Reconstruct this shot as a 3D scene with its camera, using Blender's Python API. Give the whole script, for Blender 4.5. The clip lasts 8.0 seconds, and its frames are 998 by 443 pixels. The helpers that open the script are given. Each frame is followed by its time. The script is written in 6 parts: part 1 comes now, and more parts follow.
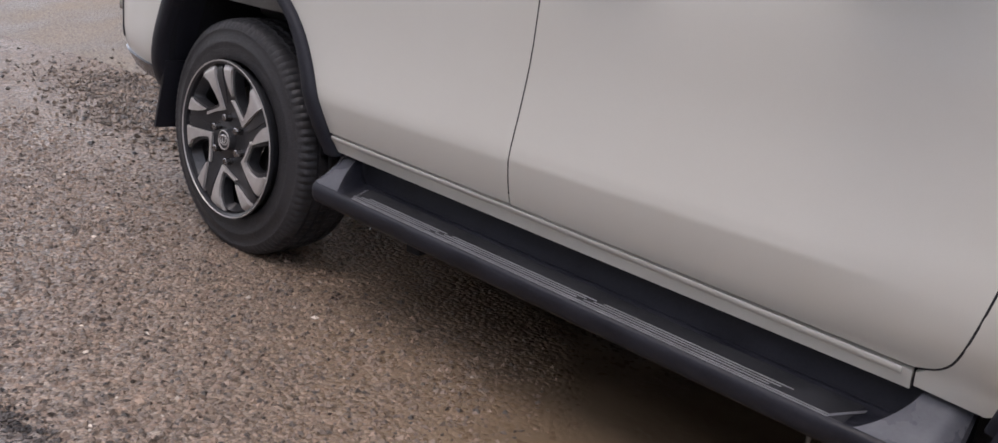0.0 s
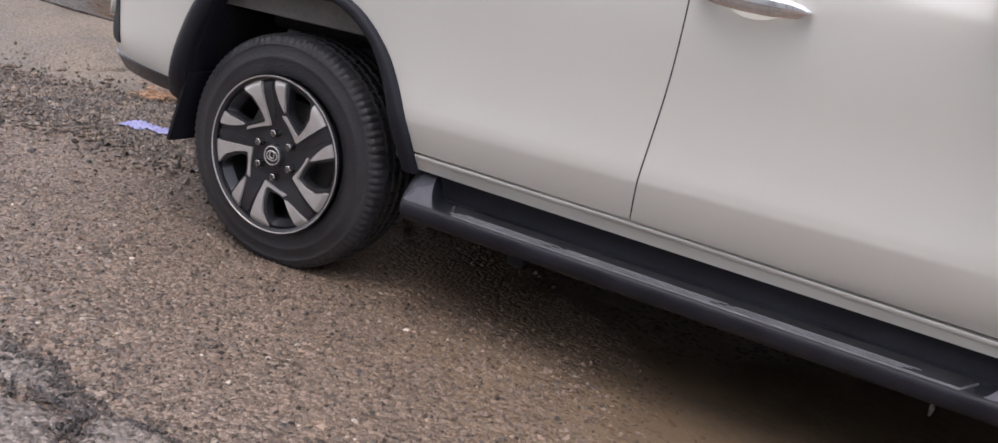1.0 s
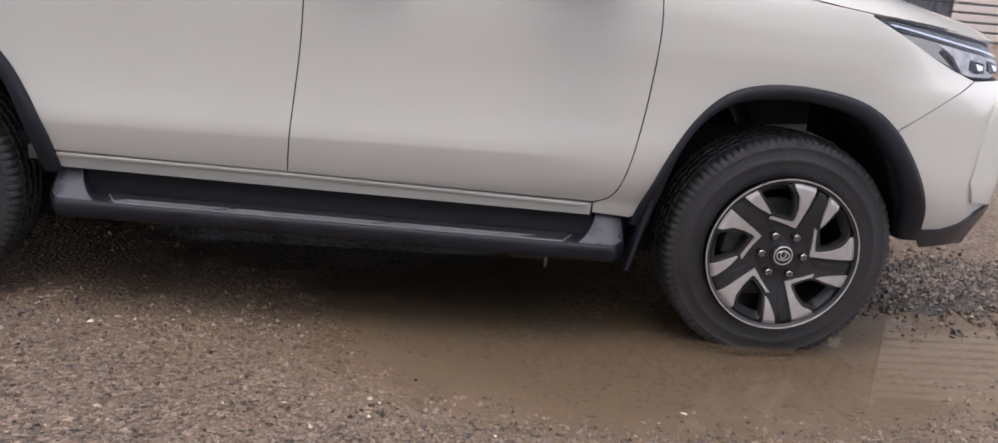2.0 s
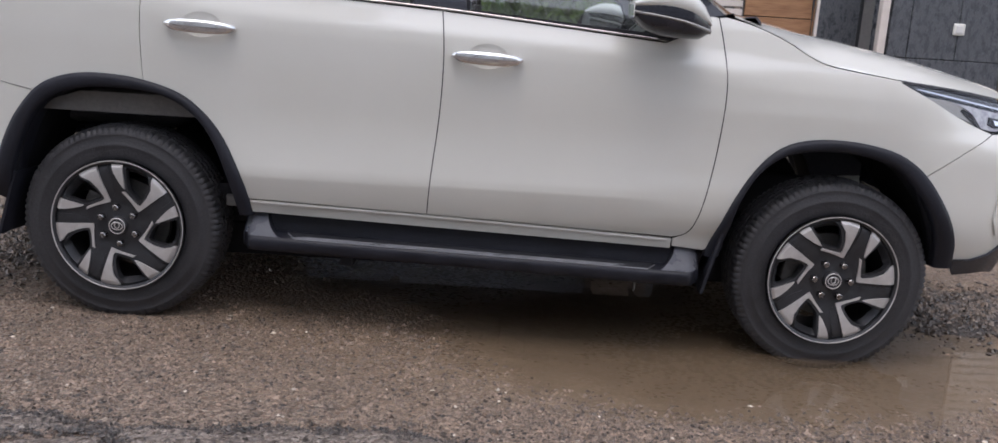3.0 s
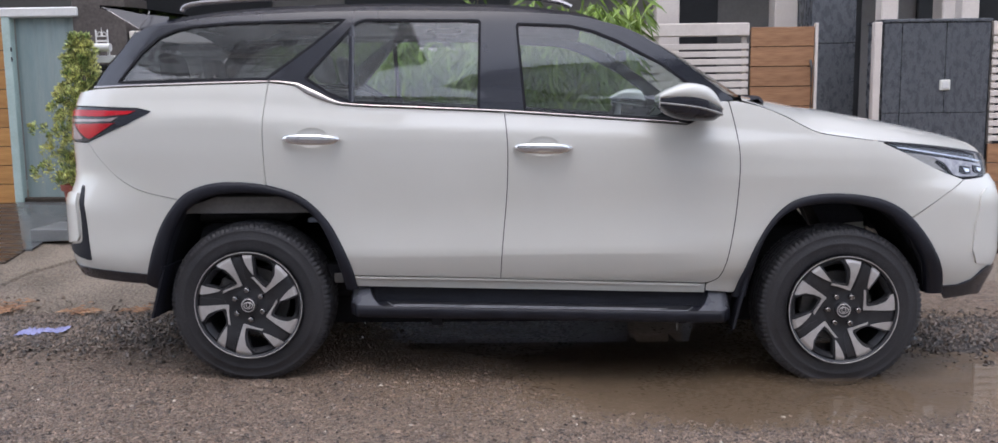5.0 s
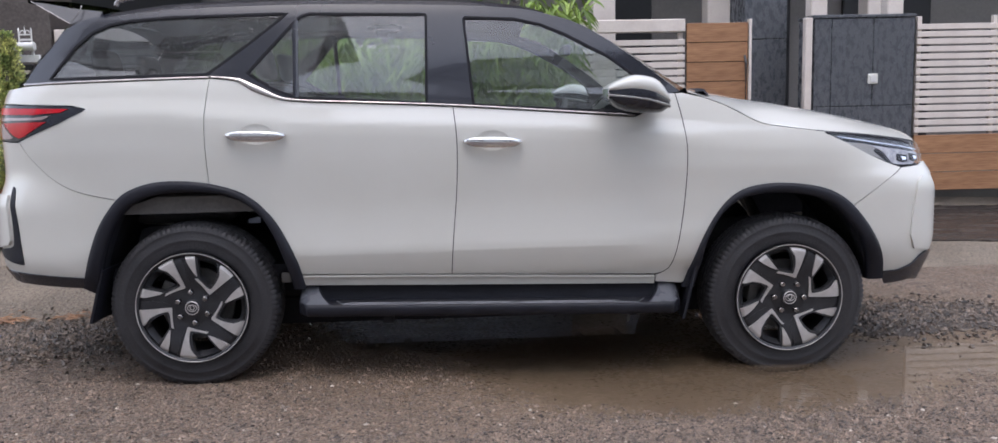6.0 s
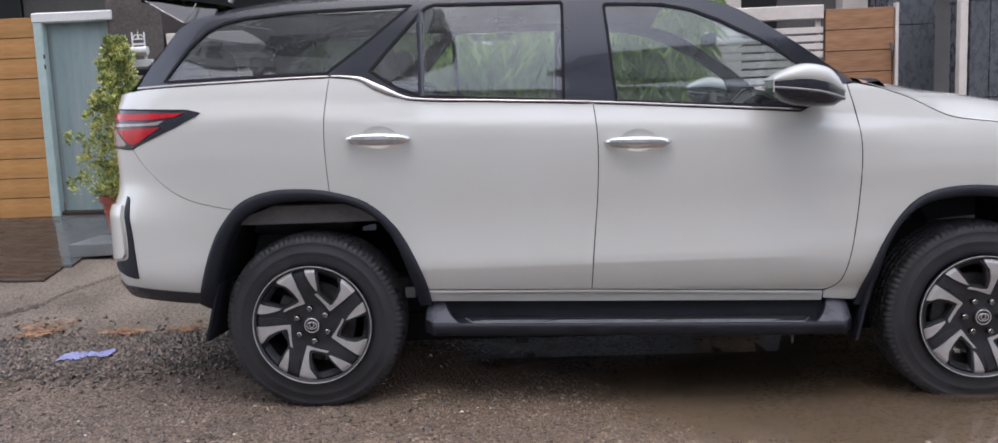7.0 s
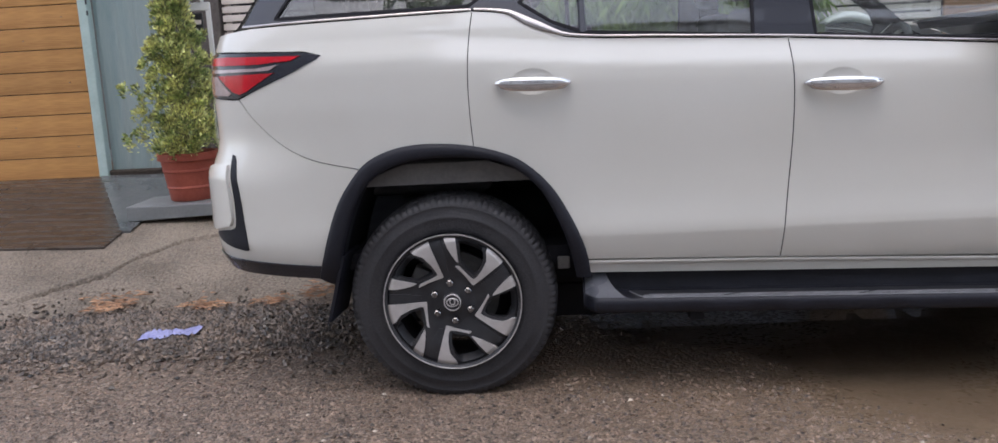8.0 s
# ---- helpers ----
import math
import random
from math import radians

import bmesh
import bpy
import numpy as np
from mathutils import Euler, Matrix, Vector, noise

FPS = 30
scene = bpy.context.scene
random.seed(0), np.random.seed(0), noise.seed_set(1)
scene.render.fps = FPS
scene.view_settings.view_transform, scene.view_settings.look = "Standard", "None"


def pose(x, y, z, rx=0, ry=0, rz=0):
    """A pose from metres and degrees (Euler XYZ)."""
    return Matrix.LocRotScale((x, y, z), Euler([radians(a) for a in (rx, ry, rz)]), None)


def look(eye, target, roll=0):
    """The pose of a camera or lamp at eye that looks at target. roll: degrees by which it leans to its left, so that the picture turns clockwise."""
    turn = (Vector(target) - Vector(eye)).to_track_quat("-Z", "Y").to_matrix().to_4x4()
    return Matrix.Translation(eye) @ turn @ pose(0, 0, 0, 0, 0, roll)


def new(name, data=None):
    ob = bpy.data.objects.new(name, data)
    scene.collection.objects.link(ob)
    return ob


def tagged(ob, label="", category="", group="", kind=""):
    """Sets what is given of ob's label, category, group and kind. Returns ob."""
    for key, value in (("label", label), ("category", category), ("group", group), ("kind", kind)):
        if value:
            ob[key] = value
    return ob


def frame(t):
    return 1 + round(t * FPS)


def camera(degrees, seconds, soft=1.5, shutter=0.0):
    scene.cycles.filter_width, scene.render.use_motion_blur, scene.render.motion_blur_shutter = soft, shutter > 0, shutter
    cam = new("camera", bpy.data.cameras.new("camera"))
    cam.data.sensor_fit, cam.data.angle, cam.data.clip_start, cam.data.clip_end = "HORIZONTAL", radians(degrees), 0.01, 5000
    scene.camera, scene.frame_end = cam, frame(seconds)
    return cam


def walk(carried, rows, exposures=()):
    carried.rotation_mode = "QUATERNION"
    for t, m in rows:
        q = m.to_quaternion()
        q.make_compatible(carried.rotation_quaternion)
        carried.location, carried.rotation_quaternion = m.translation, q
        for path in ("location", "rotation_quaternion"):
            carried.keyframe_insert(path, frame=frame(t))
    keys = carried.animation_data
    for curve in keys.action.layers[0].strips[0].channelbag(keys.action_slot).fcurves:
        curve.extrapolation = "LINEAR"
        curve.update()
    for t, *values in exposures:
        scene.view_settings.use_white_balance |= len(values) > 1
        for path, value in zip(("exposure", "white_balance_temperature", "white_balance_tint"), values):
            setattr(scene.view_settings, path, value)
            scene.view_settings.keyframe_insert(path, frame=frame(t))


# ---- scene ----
from mathutils import geometry

cam = camera(56.9, 8.0)
PATH = [
    (0, (2.514, -2.501, 1.086), (1.279, -1.04, 0.501), 7.1),
    (0.2, (2.386, -2.559, 1.128), (1.458, -0.909, 0.48), 8.3),
    (0.5, (2.186, -2.729, 1.098), (1.436, -0.976, 0.493), 8.8),
    (0.8, (1.95, -2.998, 1.094), (1.183, -1.257, 0.478), 9.4),
    (1, (1.842, -3.159, 1.117), (1.043, -1.415, 0.551), 9.8),
    (1.2, (1.766, -3.317, 1.154), (1.075, -1.549, 0.524), 6.3),
    (1.5, (1.724, -3.402, 1.138), (1.598, -1.529, 0.449), 4.5),
    (1.7, (1.668, -3.478, 1.141), (1.848, -1.589, 0.508), 5.3),
    (2.8, (1.436, -4.216, 1.197), (1.536, -2.258, 0.802), 3.4),
    (3, (1.426, -4.332, 1.212), (1.44, -2.376, 0.795), 3.6),
    (3.5, (1.281, -4.564, 1.205), (1.199, -2.604, 0.814), 0.7),
    (4, (1.234, -4.902, 1.212), (1.018, -2.949, 0.837), 0.0),
    (4.5, (1.247, -5.064, 1.299), (1.079, -3.093, 1.001), -0.3),
    (5, (1.248, -5.078, 1.305), (1.21, -3.096, 1.044), -0.7),
    (6.3, (1.151, -5.019, 1.268), (1.266, -3.039, 1.007), -1.3),
    (6.5, (1.148, -4.946, 1.281), (1.211, -2.965, 1.011), -1.5),
    (7, (0.983, -4.641, 1.27), (0.886, -2.659, 1.013), -2.3),
    (7.5, (0.671, -4.37, 1.263), (0.566, -2.393, 0.976), -2.2),
    (8, (0.361, -4.115, 1.252), (0.252, -2.151, 0.891), -3.1),
]
EXPOSURES = [(0.0, 1.26, 6900, 16), (1.0, 1.45, 6850, 15), (1.7, 1.42, 6900, 15), (3.0, 1.24, 6600, 13), (4.0, 1.27, 6550, 13), (5.2, 1.30, 6400, 13), (6.5, 1.29, 6400, 13), (8.0, 1.24, 6500, 13)]
walk(cam, [(t, look(eye, target, roll)) for t, eye, target, roll in PATH], EXPOSURES)

# ---- world, sun and exposure ----
SUN_UP, SUN_TURN = radians(72), radians(195)
world = bpy.data.worlds.new("overcast_sky")
scene.world = world
world.use_nodes = True
_n, _l = world.node_tree.nodes, world.node_tree.links
_sky = _n.new("ShaderNodeTexSky")
_sky.sky_type, _sky.sun_disc = "NISHITA", False
_sky.sun_elevation, _sky.sun_rotation = SUN_UP, SUN_TURN
_sky.air_density, _sky.dust_density, _sky.ozone_density = 1.0, 2.0, 1.5
_hsv = _n.new("ShaderNodeHueSaturation")
_hsv.inputs["Saturation"].default_value = 0.62
_l.new(_sky.outputs["Color"], _hsv.inputs["Color"])
_l.new(_hsv.outputs["Color"], _n["Background"].inputs["Color"])
_n["Background"].inputs["Strength"].default_value = 0.15
sun = new("sun", bpy.data.lights.new("sun", "SUN"))
sun.data.energy, sun.data.angle, sun.data.color = 0.55, radians(175), (1.0, 0.98, 0.96)
_az = math.pi / 2 - SUN_TURN
sun.matrix_world = look((0, 0, 30), Vector((0, 0, 30)) - Vector((math.cos(_az) * math.cos(SUN_UP), math.sin(_az) * math.cos(SUN_UP), math.sin(SUN_UP))))

# ---- materials ----
def material(name, a, b=None, scale=6.0, fine=60.0, rough=0.5, rough2=None, metal=0.0, bump=0.0, bump_scale=80.0, coat=0.0,
             coat_ior=1.5, stretch=(1, 1, 1), spread=0.0, island=0.0, spec=0.5, contrast=(0.35, 0.65), fine_mix=0.35, distance=0.01):
    """A surface of two colours mixed by coarse and fine noise, with its own gloss and relief."""
    m = bpy.data.materials.new(name)
    m.use_nodes = True
    n, l = m.node_tree.nodes, m.node_tree.links
    p = n["Principled BSDF"]
    b = b or a
    co = n.new("ShaderNodeTexCoord")
    mp = n.new("ShaderNodeMapping")
    mp.inputs["Scale"].default_value = stretch
    l.new(co.outputs["Object"], mp.inputs["Vector"])
    n1, n2 = n.new("ShaderNodeTexNoise"), n.new("ShaderNodeTexNoise")
    n1.inputs["Scale"].default_value, n1.inputs["Detail"].default_value = scale, 5
    n2.inputs["Scale"].default_value, n2.inputs["Detail"].default_value = fine, 6
    for k in (n1, n2):
        l.new(mp.outputs["Vector"], k.inputs["Vector"])
    mx = n.new("ShaderNodeMix")
    mx.inputs["Factor"].default_value = fine_mix
    l.new(n1.outputs["Fac"], mx.inputs["A"])
    l.new(n2.outputs["Fac"], mx.inputs["B"])
    rp = n.new("ShaderNodeMapRange")
    rp.inputs["From Min"].default_value, rp.inputs["From Max"].default_value = contrast
    l.new(mx.outputs["Result"], rp.inputs["Value"])
    cm = n.new("ShaderNodeMix")
    cm.data_type = "RGBA"
    cm.inputs["A"].default_value, cm.inputs["B"].default_value = (*a, 1), (*b, 1)
    l.new(rp.outputs["Result"], cm.inputs["Factor"])
    colour = cm.outputs["Result"]
    if spread or island:
        hv = n.new("ShaderNodeHueSaturation")
        rv = n.new("ShaderNodeMapRange")
        amount = spread or island
        rv.inputs["To Min"].default_value, rv.inputs["To Max"].default_value = 1 - amount, 1 + amount
        src = n.new("ShaderNodeObjectInfo").outputs["Random"] if spread else n.new("ShaderNodeNewGeometry").outputs["Random Per Island"]
        l.new(src, rv.inputs["Value"])
        l.new(rv.outputs["Result"], hv.inputs["Value"])
        l.new(colour, hv.inputs["Color"])
        colour = hv.outputs["Color"]
    l.new(colour, p.inputs["Base Color"])
    rr = n.new("ShaderNodeMapRange")
    rr.inputs["To Min"].default_value, rr.inputs["To Max"].default_value = rough, rough if rough2 is None else rough2
    l.new(n1.outputs["Fac"], rr.inputs["Value"])
    rr.inputs["From Min"].default_value, rr.inputs["From Max"].default_value = 0.35, 0.65
    l.new(rr.outputs["Result"], p.inputs["Roughness"])
    p.inputs["Metallic"].default_value = metal
    p.inputs["Coat Weight"].default_value = coat
    p.inputs["Coat Roughness"].default_value = 0.03
    p.inputs["Coat IOR"].default_value = coat_ior
    p.inputs["Specular IOR Level"].default_value = spec
    if bump:
        n3 = n.new("ShaderNodeTexNoise")
        n3.inputs["Scale"].default_value, n3.inputs["Detail"].default_value = bump_scale, 4
        l.new(mp.outputs["Vector"], n3.inputs["Vector"])
        bp = n.new("ShaderNodeBump")
        bp.inputs["Strength"].default_value, bp.inputs["Distance"].default_value = bump, distance
        l.new(n3.outputs["Fac"], bp.inputs["Height"])
        l.new(bp.outputs["Normal"], p.inputs["Normal"])
    return m


def mirror_share(n, l, ior):
    """How much a smooth skin mirrors by its angle, alike from both sides."""
    lw, pw, mr = n.new("ShaderNodeLayerWeight"), n.new("ShaderNodeMath"), n.new("ShaderNodeMapRange")
    lw.inputs["Blend"].default_value = 0.5
    pw.operation = "POWER"
    pw.inputs[1].default_value = 5.0
    mr.inputs["To Min"].default_value, mr.inputs["To Max"].default_value = ((ior - 1) / (ior + 1)) ** 2, 1.0
    l.new(lw.outputs["Facing"], pw.inputs[0])
    l.new(pw.outputs[0], mr.inputs["Value"])
    return mr.outputs["Result"]


def pane(name, tint, wet=0.0, rough=0.0, ior=1.85, drops=0.0):
    """Clear or smoked glass: lets tinted light through and mirrors by its angle; wet adds rain drops to the gloss, drops a whitish veil of them."""
    m = bpy.data.materials.new(name)
    m.use_nodes = True
    n, l = m.node_tree.nodes, m.node_tree.links
    n.remove(n["Principled BSDF"])
    tr, gl, mx = (n.new("ShaderNode" + k) for k in ("BsdfTransparent", "BsdfGlossy", "MixShader"))
    tr.inputs["Color"].default_value = (*tint, 1)
    gl.inputs["Roughness"].default_value = rough
    if wet:
        co, vo, mr, bp = (n.new("ShaderNode" + k) for k in ("TexCoord", "TexVoronoi", "MapRange", "Bump"))
        vo.inputs["Scale"].default_value = 150
        l.new(co.outputs["Object"], vo.inputs["Vector"])
        mr.inputs["From Min"].default_value, mr.inputs["From Max"].default_value = 0.12, 0.34
        mr.inputs["To Min"].default_value, mr.inputs["To Max"].default_value = 1, 0
        l.new(vo.outputs["Distance"], mr.inputs["Value"])
        bp.inputs["Strength"].default_value, bp.inputs["Distance"].default_value = wet, 0.002
        l.new(mr.outputs["Result"], bp.inputs["Height"])
        l.new(bp.outputs["Normal"], gl.inputs["Normal"])
    through_ = tr.outputs["BSDF"]
    if drops:
        df, cl, am, veil = (n.new("ShaderNode" + k) for k in ("BsdfDiffuse", "TexNoise", "Math", "MixShader"))
        df.inputs["Color"].default_value = (0.72, 0.78, 0.80, 1)
        cl.inputs["Scale"].default_value, cl.inputs["Detail"].default_value = 5.0, 8
        l.new(co.outputs["Object"], cl.inputs["Vector"])
        thick = n.new("ShaderNodeMapRange")
        thick.inputs["From Min"].default_value, thick.inputs["From Max"].default_value = 0.35, 0.68
        thick.inputs["To Min"].default_value, thick.inputs["To Max"].default_value = 0.35 * drops, 1.9 * drops
        l.new(cl.outputs["Fac"], thick.inputs["Value"])
        am.operation = "MULTIPLY"
        grain = n.new("ShaderNodeMapRange")
        grain.inputs["To Min"].default_value, grain.inputs["To Max"].default_value = 0.6, 1.8
        l.new(mr.outputs["Result"], grain.inputs["Value"])
        l.new(thick.outputs["Result"], am.inputs[0])
        l.new(grain.outputs["Result"], am.inputs[1])
        l.new(am.outputs[0], veil.inputs["Fac"])
        l.new(tr.outputs["BSDF"], veil.inputs[1])
        l.new(df.outputs["BSDF"], veil.inputs[2])
        through_ = veil.outputs["Shader"]
    l.new(mirror_share(n, l, ior), mx.inputs["Fac"])
    l.new(through_, mx.inputs[1])
    l.new(gl.outputs["BSDF"], mx.inputs[2])
    l.new(mx.outputs["Shader"], n["Material Output"].inputs["Surface"])
    return m


M = dict(
    paint=material("pearl_white_paint", (0.640, 0.634, 0.592), (0.615, 0.608, 0.562), 3, 400, 0.45, 0.5, coat=1.0, coat_ior=1.65, spec=0.4),
    gloss_black=material("gloss_black", (0.010, 0.0115, 0.019), (0.015, 0.017, 0.027), 5, 200, 0.2, 0.28, spec=0.5, coat=0.35),
    plastic=material("black_textured_plastic", (0.008, 0.0085, 0.013), (0.017, 0.018, 0.026), 7, 120, 0.45, 0.62, bump=0.25, bump_scale=500, distance=0.002, spec=0.3),
    step_plastic=material("grey_black_step_plastic", (0.009, 0.0095, 0.014), (0.019, 0.020, 0.028), 9, 140, 0.36, 0.55, bump=0.2, bump_scale=400, distance=0.002, spec=0.28),
    tray=material("dark_ribbed_step_mat", (0.010, 0.0105, 0.013), (0.018, 0.019, 0.024), 12, 150, 0.5, 0.7, bump=0.2, bump_scale=300, distance=0.002),
    dark=material("underbody_black", (0.013, 0.013, 0.016), (0.023, 0.023, 0.027), 6, 60, 0.75, 0.9, bump=0.3, bump_scale=60, spec=0.2),
    liner=material("inner_arch_grey", (0.09, 0.088, 0.086), (0.15, 0.143, 0.135), 6, 60, 0.5, 0.7, bump=0.2, bump_scale=90),
    rubber=material("tyre_rubber", (0.017, 0.017, 0.020), (0.040, 0.039, 0.043), 14, 170, 0.45, 0.7, bump=0.5, bump_scale=160, distance=0.004, fine_mix=0.5),
    alloy=material("machined_alloy", (0.56, 0.54, 0.53), (0.45, 0.43, 0.42), 25, 300, 0.30, 0.40, metal=0.35),
    alloy_dark=material("dark_grey_alloy", (0.025, 0.0255, 0.029), (0.042, 0.043, 0.048), 20, 200, 0.3, 0.42, metal=0.2),
    chrome=material("chrome", (0.80, 0.80, 0.81), (0.72, 0.72, 0.73), 20, 200, 0.06, 0.12, metal=1.0),
    garnish=material("satin_belt_garnish", (0.50, 0.47, 0.45), (0.40, 0.37, 0.36), 20, 200, 0.14, 0.25, metal=0.9),
    red=material("red_lamp_lens", (0.56, 0.006, 0.018), (0.38, 0.004, 0.012), 14, 200, 0.2, 0.3, spec=0.25, coat=0.35),
    clear_red=material("pale_lamp_strip", (0.42, 0.33, 0.33), (0.30, 0.22, 0.22), 30, 150, 0.12, 0.2, coat=1.0),
    reflector=material("lamp_reflector", (0.50, 0.50, 0.52), (0.30, 0.30, 0.33), 28, 90, 0.15, 0.3, metal=0.0, contrast=(0.42, 0.58)),
    glass=pane("wet_side_glass", (0.80, 0.86, 0.85), wet=0.2, ior=2.0, drops=0.02),
    beaded=pane("rain_beaded_glass", (0.74, 0.81, 0.81), wet=0.25, ior=2.0, drops=0.06),
    smoked=pane("smoked_privacy_glass", (0.30, 0.33, 0.35), wet=0.2, ior=1.95, drops=0.035),
    nut=material("dull_nut_steel", (0.33, 0.32, 0.32), (0.22, 0.215, 0.215), 60, 300, 0.2, 0.3, metal=1.0),
    lens=pane("clear_lamp_lens", (0.92, 0.93, 0.95), ior=1.4),
    seat=material("dark_seat_fabric", (0.055, 0.054, 0.056), (0.09, 0.088, 0.09), 10, 200, 0.8, 0.9, bump=0.2),
    trim_grey=material("grey_cabin_trim", (0.34, 0.335, 0.32), (0.26, 0.255, 0.245), 6, 90, 0.6, 0.7),
    water=None,
    wood=material("varnished_plank", (0.58, 0.31, 0.105), (0.33, 0.150, 0.045), 3.0, 24, 0.42, 0.6, bump=0.15, bump_scale=14, stretch=(0.35, 1, 5.0), spread=0.10, contrast=(0.3, 0.7), fine_mix=0.5),
    wood_dark=material("brown_gate_plank", (0.43, 0.23, 0.115), (0.20, 0.088, 0.040), 3.0, 26, 0.45, 0.6, bump=0.15, bump_scale=14, stretch=(0.35, 1, 5.0), spread=0.08, fine_mix=0.5),
    teal=material("weathered_teal_metal", (0.21, 0.285, 0.285), (0.29, 0.345, 0.335), 4, 40, 0.5, 0.65, bump=0.1, bump_scale=20, stretch=(3, 3, 0.3)),
    pale_green=material("pale_green_paint", (0.46, 0.58, 0.55), (0.36, 0.46, 0.43), 6, 50, 0.5, 0.65, bump=0.08, bump_scale=30),
    cream=material("cream_painted_metal", (0.70, 0.63, 0.57), (0.60, 0.53, 0.48), 5, 50, 0.5, 0.6, bump=0.05, bump_scale=40),
    white=material("white_painted_metal", (0.74, 0.73, 0.71), (0.62, 0.61, 0.59), 6, 60, 0.45, 0.6),
    granite=material("black_polished_granite", (0.040, 0.043, 0.050), (0.155, 0.163, 0.178), 26, 110, 0.22, 0.36, bump=0.05, bump_scale=60, stretch=(1.0, 1.0, 0.5), contrast=(0.36, 0.70), fine_mix=0.72),
    brown_granite=material("dark_brown_granite", (0.06, 0.05, 0.045), (0.125, 0.105, 0.095), 7, 45, 0.4, 0.55, bump=0.1, bump_scale=40, fine_mix=0.55),
    concrete=material("wet_worn_concrete", (0.105, 0.084, 0.063), (0.265, 0.218, 0.170), 2.6, 70, 0.38, 0.7, bump=0.9, bump_scale=75, distance=0.014, fine_mix=0.62, contrast=(0.40, 0.60)),
    deck=material("wet_slate_tile", (0.022, 0.018, 0.016), (0.056, 0.045, 0.039), 4, 40, 0.10, 0.35, bump=0.35, bump_scale=30, spread=0.12, stretch=(0.5, 3, 1)),
    wet_slate=material("wet_smooth_slate", (0.07, 0.075, 0.078), (0.12, 0.125, 0.125), 4, 40, 0.06, 0.22, bump=0.05, bump_scale=20),
    slab=material("smooth_grey_cement", (0.15, 0.16, 0.165), (0.21, 0.22, 0.22), 4, 50, 0.3, 0.5, bump=0.1, bump_scale=40),
    clay=material("red_brown_plant_pot", (0.28, 0.055, 0.032), (0.38, 0.09, 0.055), 8, 60, 0.5, 0.65, bump=0.1, bump_scale=50),
    soil=material("dark_soil", (0.03, 0.022, 0.016), (0.05, 0.038, 0.028), 30, 120, 0.9, bump=0.6, bump_scale=120),
    cypress=material("golden_cypress_leaf", (0.20, 0.27, 0.085), (0.66, 0.65, 0.26), 9, 40, 0.5, 0.6, island=0.7, contrast=(0.42, 0.56)),
    bamboo=material("bamboo_leaf", (0.10, 0.20, 0.025), (0.25, 0.33, 0.06), 4, 25, 0.42, 0.5, island=0.45),
    bark=material("brown_stem", (0.10, 0.07, 0.045), (0.16, 0.12, 0.07), 20, 80, 0.8, bump=0.3),
    chips=material("road_chippings", (0.090, 0.064, 0.048), (0.205, 0.149, 0.112), 8, 60, 0.35, 0.6, island=0.88),
    dark_gravel=material("wet_dark_gravel", (0.058, 0.044, 0.034), (0.170, 0.128, 0.098), 8, 60, 0.25, 0.5, island=0.9),
    pebble=material("pale_pebble", (0.62, 0.55, 0.47), (0.48, 0.41, 0.34), 20, 90, 0.4, 0.6, island=0.35),
    gravel_bed=material("wet_gravel_bed", (0.030, 0.024, 0.020), (0.105, 0.084, 0.069), 30, 140, 0.3, 0.6, bump=1.0, bump_scale=90, distance=0.012, contrast=(0.40, 0.60), fine_mix=0.5),
    straw=material("dry_leaf_litter", (0.22, 0.105, 0.055), (0.40, 0.235, 0.135), 12, 60, 0.7, island=0.4),
    cloth=material("violet_blue_rag", (0.24, 0.25, 0.48), (0.36, 0.37, 0.60), 15, 90, 0.8, bump=0.2),
    silt=material("pale_wet_silt", (0.34, 0.275, 0.19), (0.20, 0.155, 0.105), 9, 60, 0.15, 0.45, bump=0.3, bump_scale=70),
    crumbs=material("tar_black_crumbs", (0.020, 0.016, 0.015), (0.072, 0.058, 0.051), 8, 60, 0.3, 0.5, island=0.9),
    trough=material("blue_black_stone", (0.030, 0.036, 0.050), (0.055, 0.063, 0.082), 5, 60, 0.35, 0.5, bump=0.1, bump_scale=40),
    box_clay=material("dull_brown_clay", (0.075, 0.052, 0.036), (0.12, 0.085, 0.058), 6, 60, 0.6, 0.75, bump=0.2, bump_scale=50),
    house=material("grey_plaster", (0.20, 0.18, 0.17), (0.26, 0.24, 0.225), 2, 30, 0.7, 0.8, bump=0.1, bump_scale=30),
    opening=material("unlit_gap_black", (0.012, 0.012, 0.014), (0.02, 0.02, 0.022), 4, 30, 0.3, 0.5),
    rib=material("pale_grey_rib", (0.17, 0.172, 0.185), (0.25, 0.252, 0.268), 20, 200, 0.3, 0.4),
    cap=material("cap_plastic_sky_sheen", (0.080, 0.083, 0.098), (0.12, 0.124, 0.140), 14, 120, 0.22, 0.34, coat=0.6),
    facade=material("pale_plaster", (0.55, 0.54, 0.52), (0.68, 0.67, 0.65), 1.5, 25, 0.7, 0.8),
    socket=material("white_switch_plate", (0.75, 0.74, 0.68), (0.68, 0.67, 0.62), 20, 100, 0.4, 0.5),
    plate=material("black_name_plate", (0.02, 0.02, 0.022), (0.03, 0.03, 0.033), 20, 100, 0.3, 0.4),
)


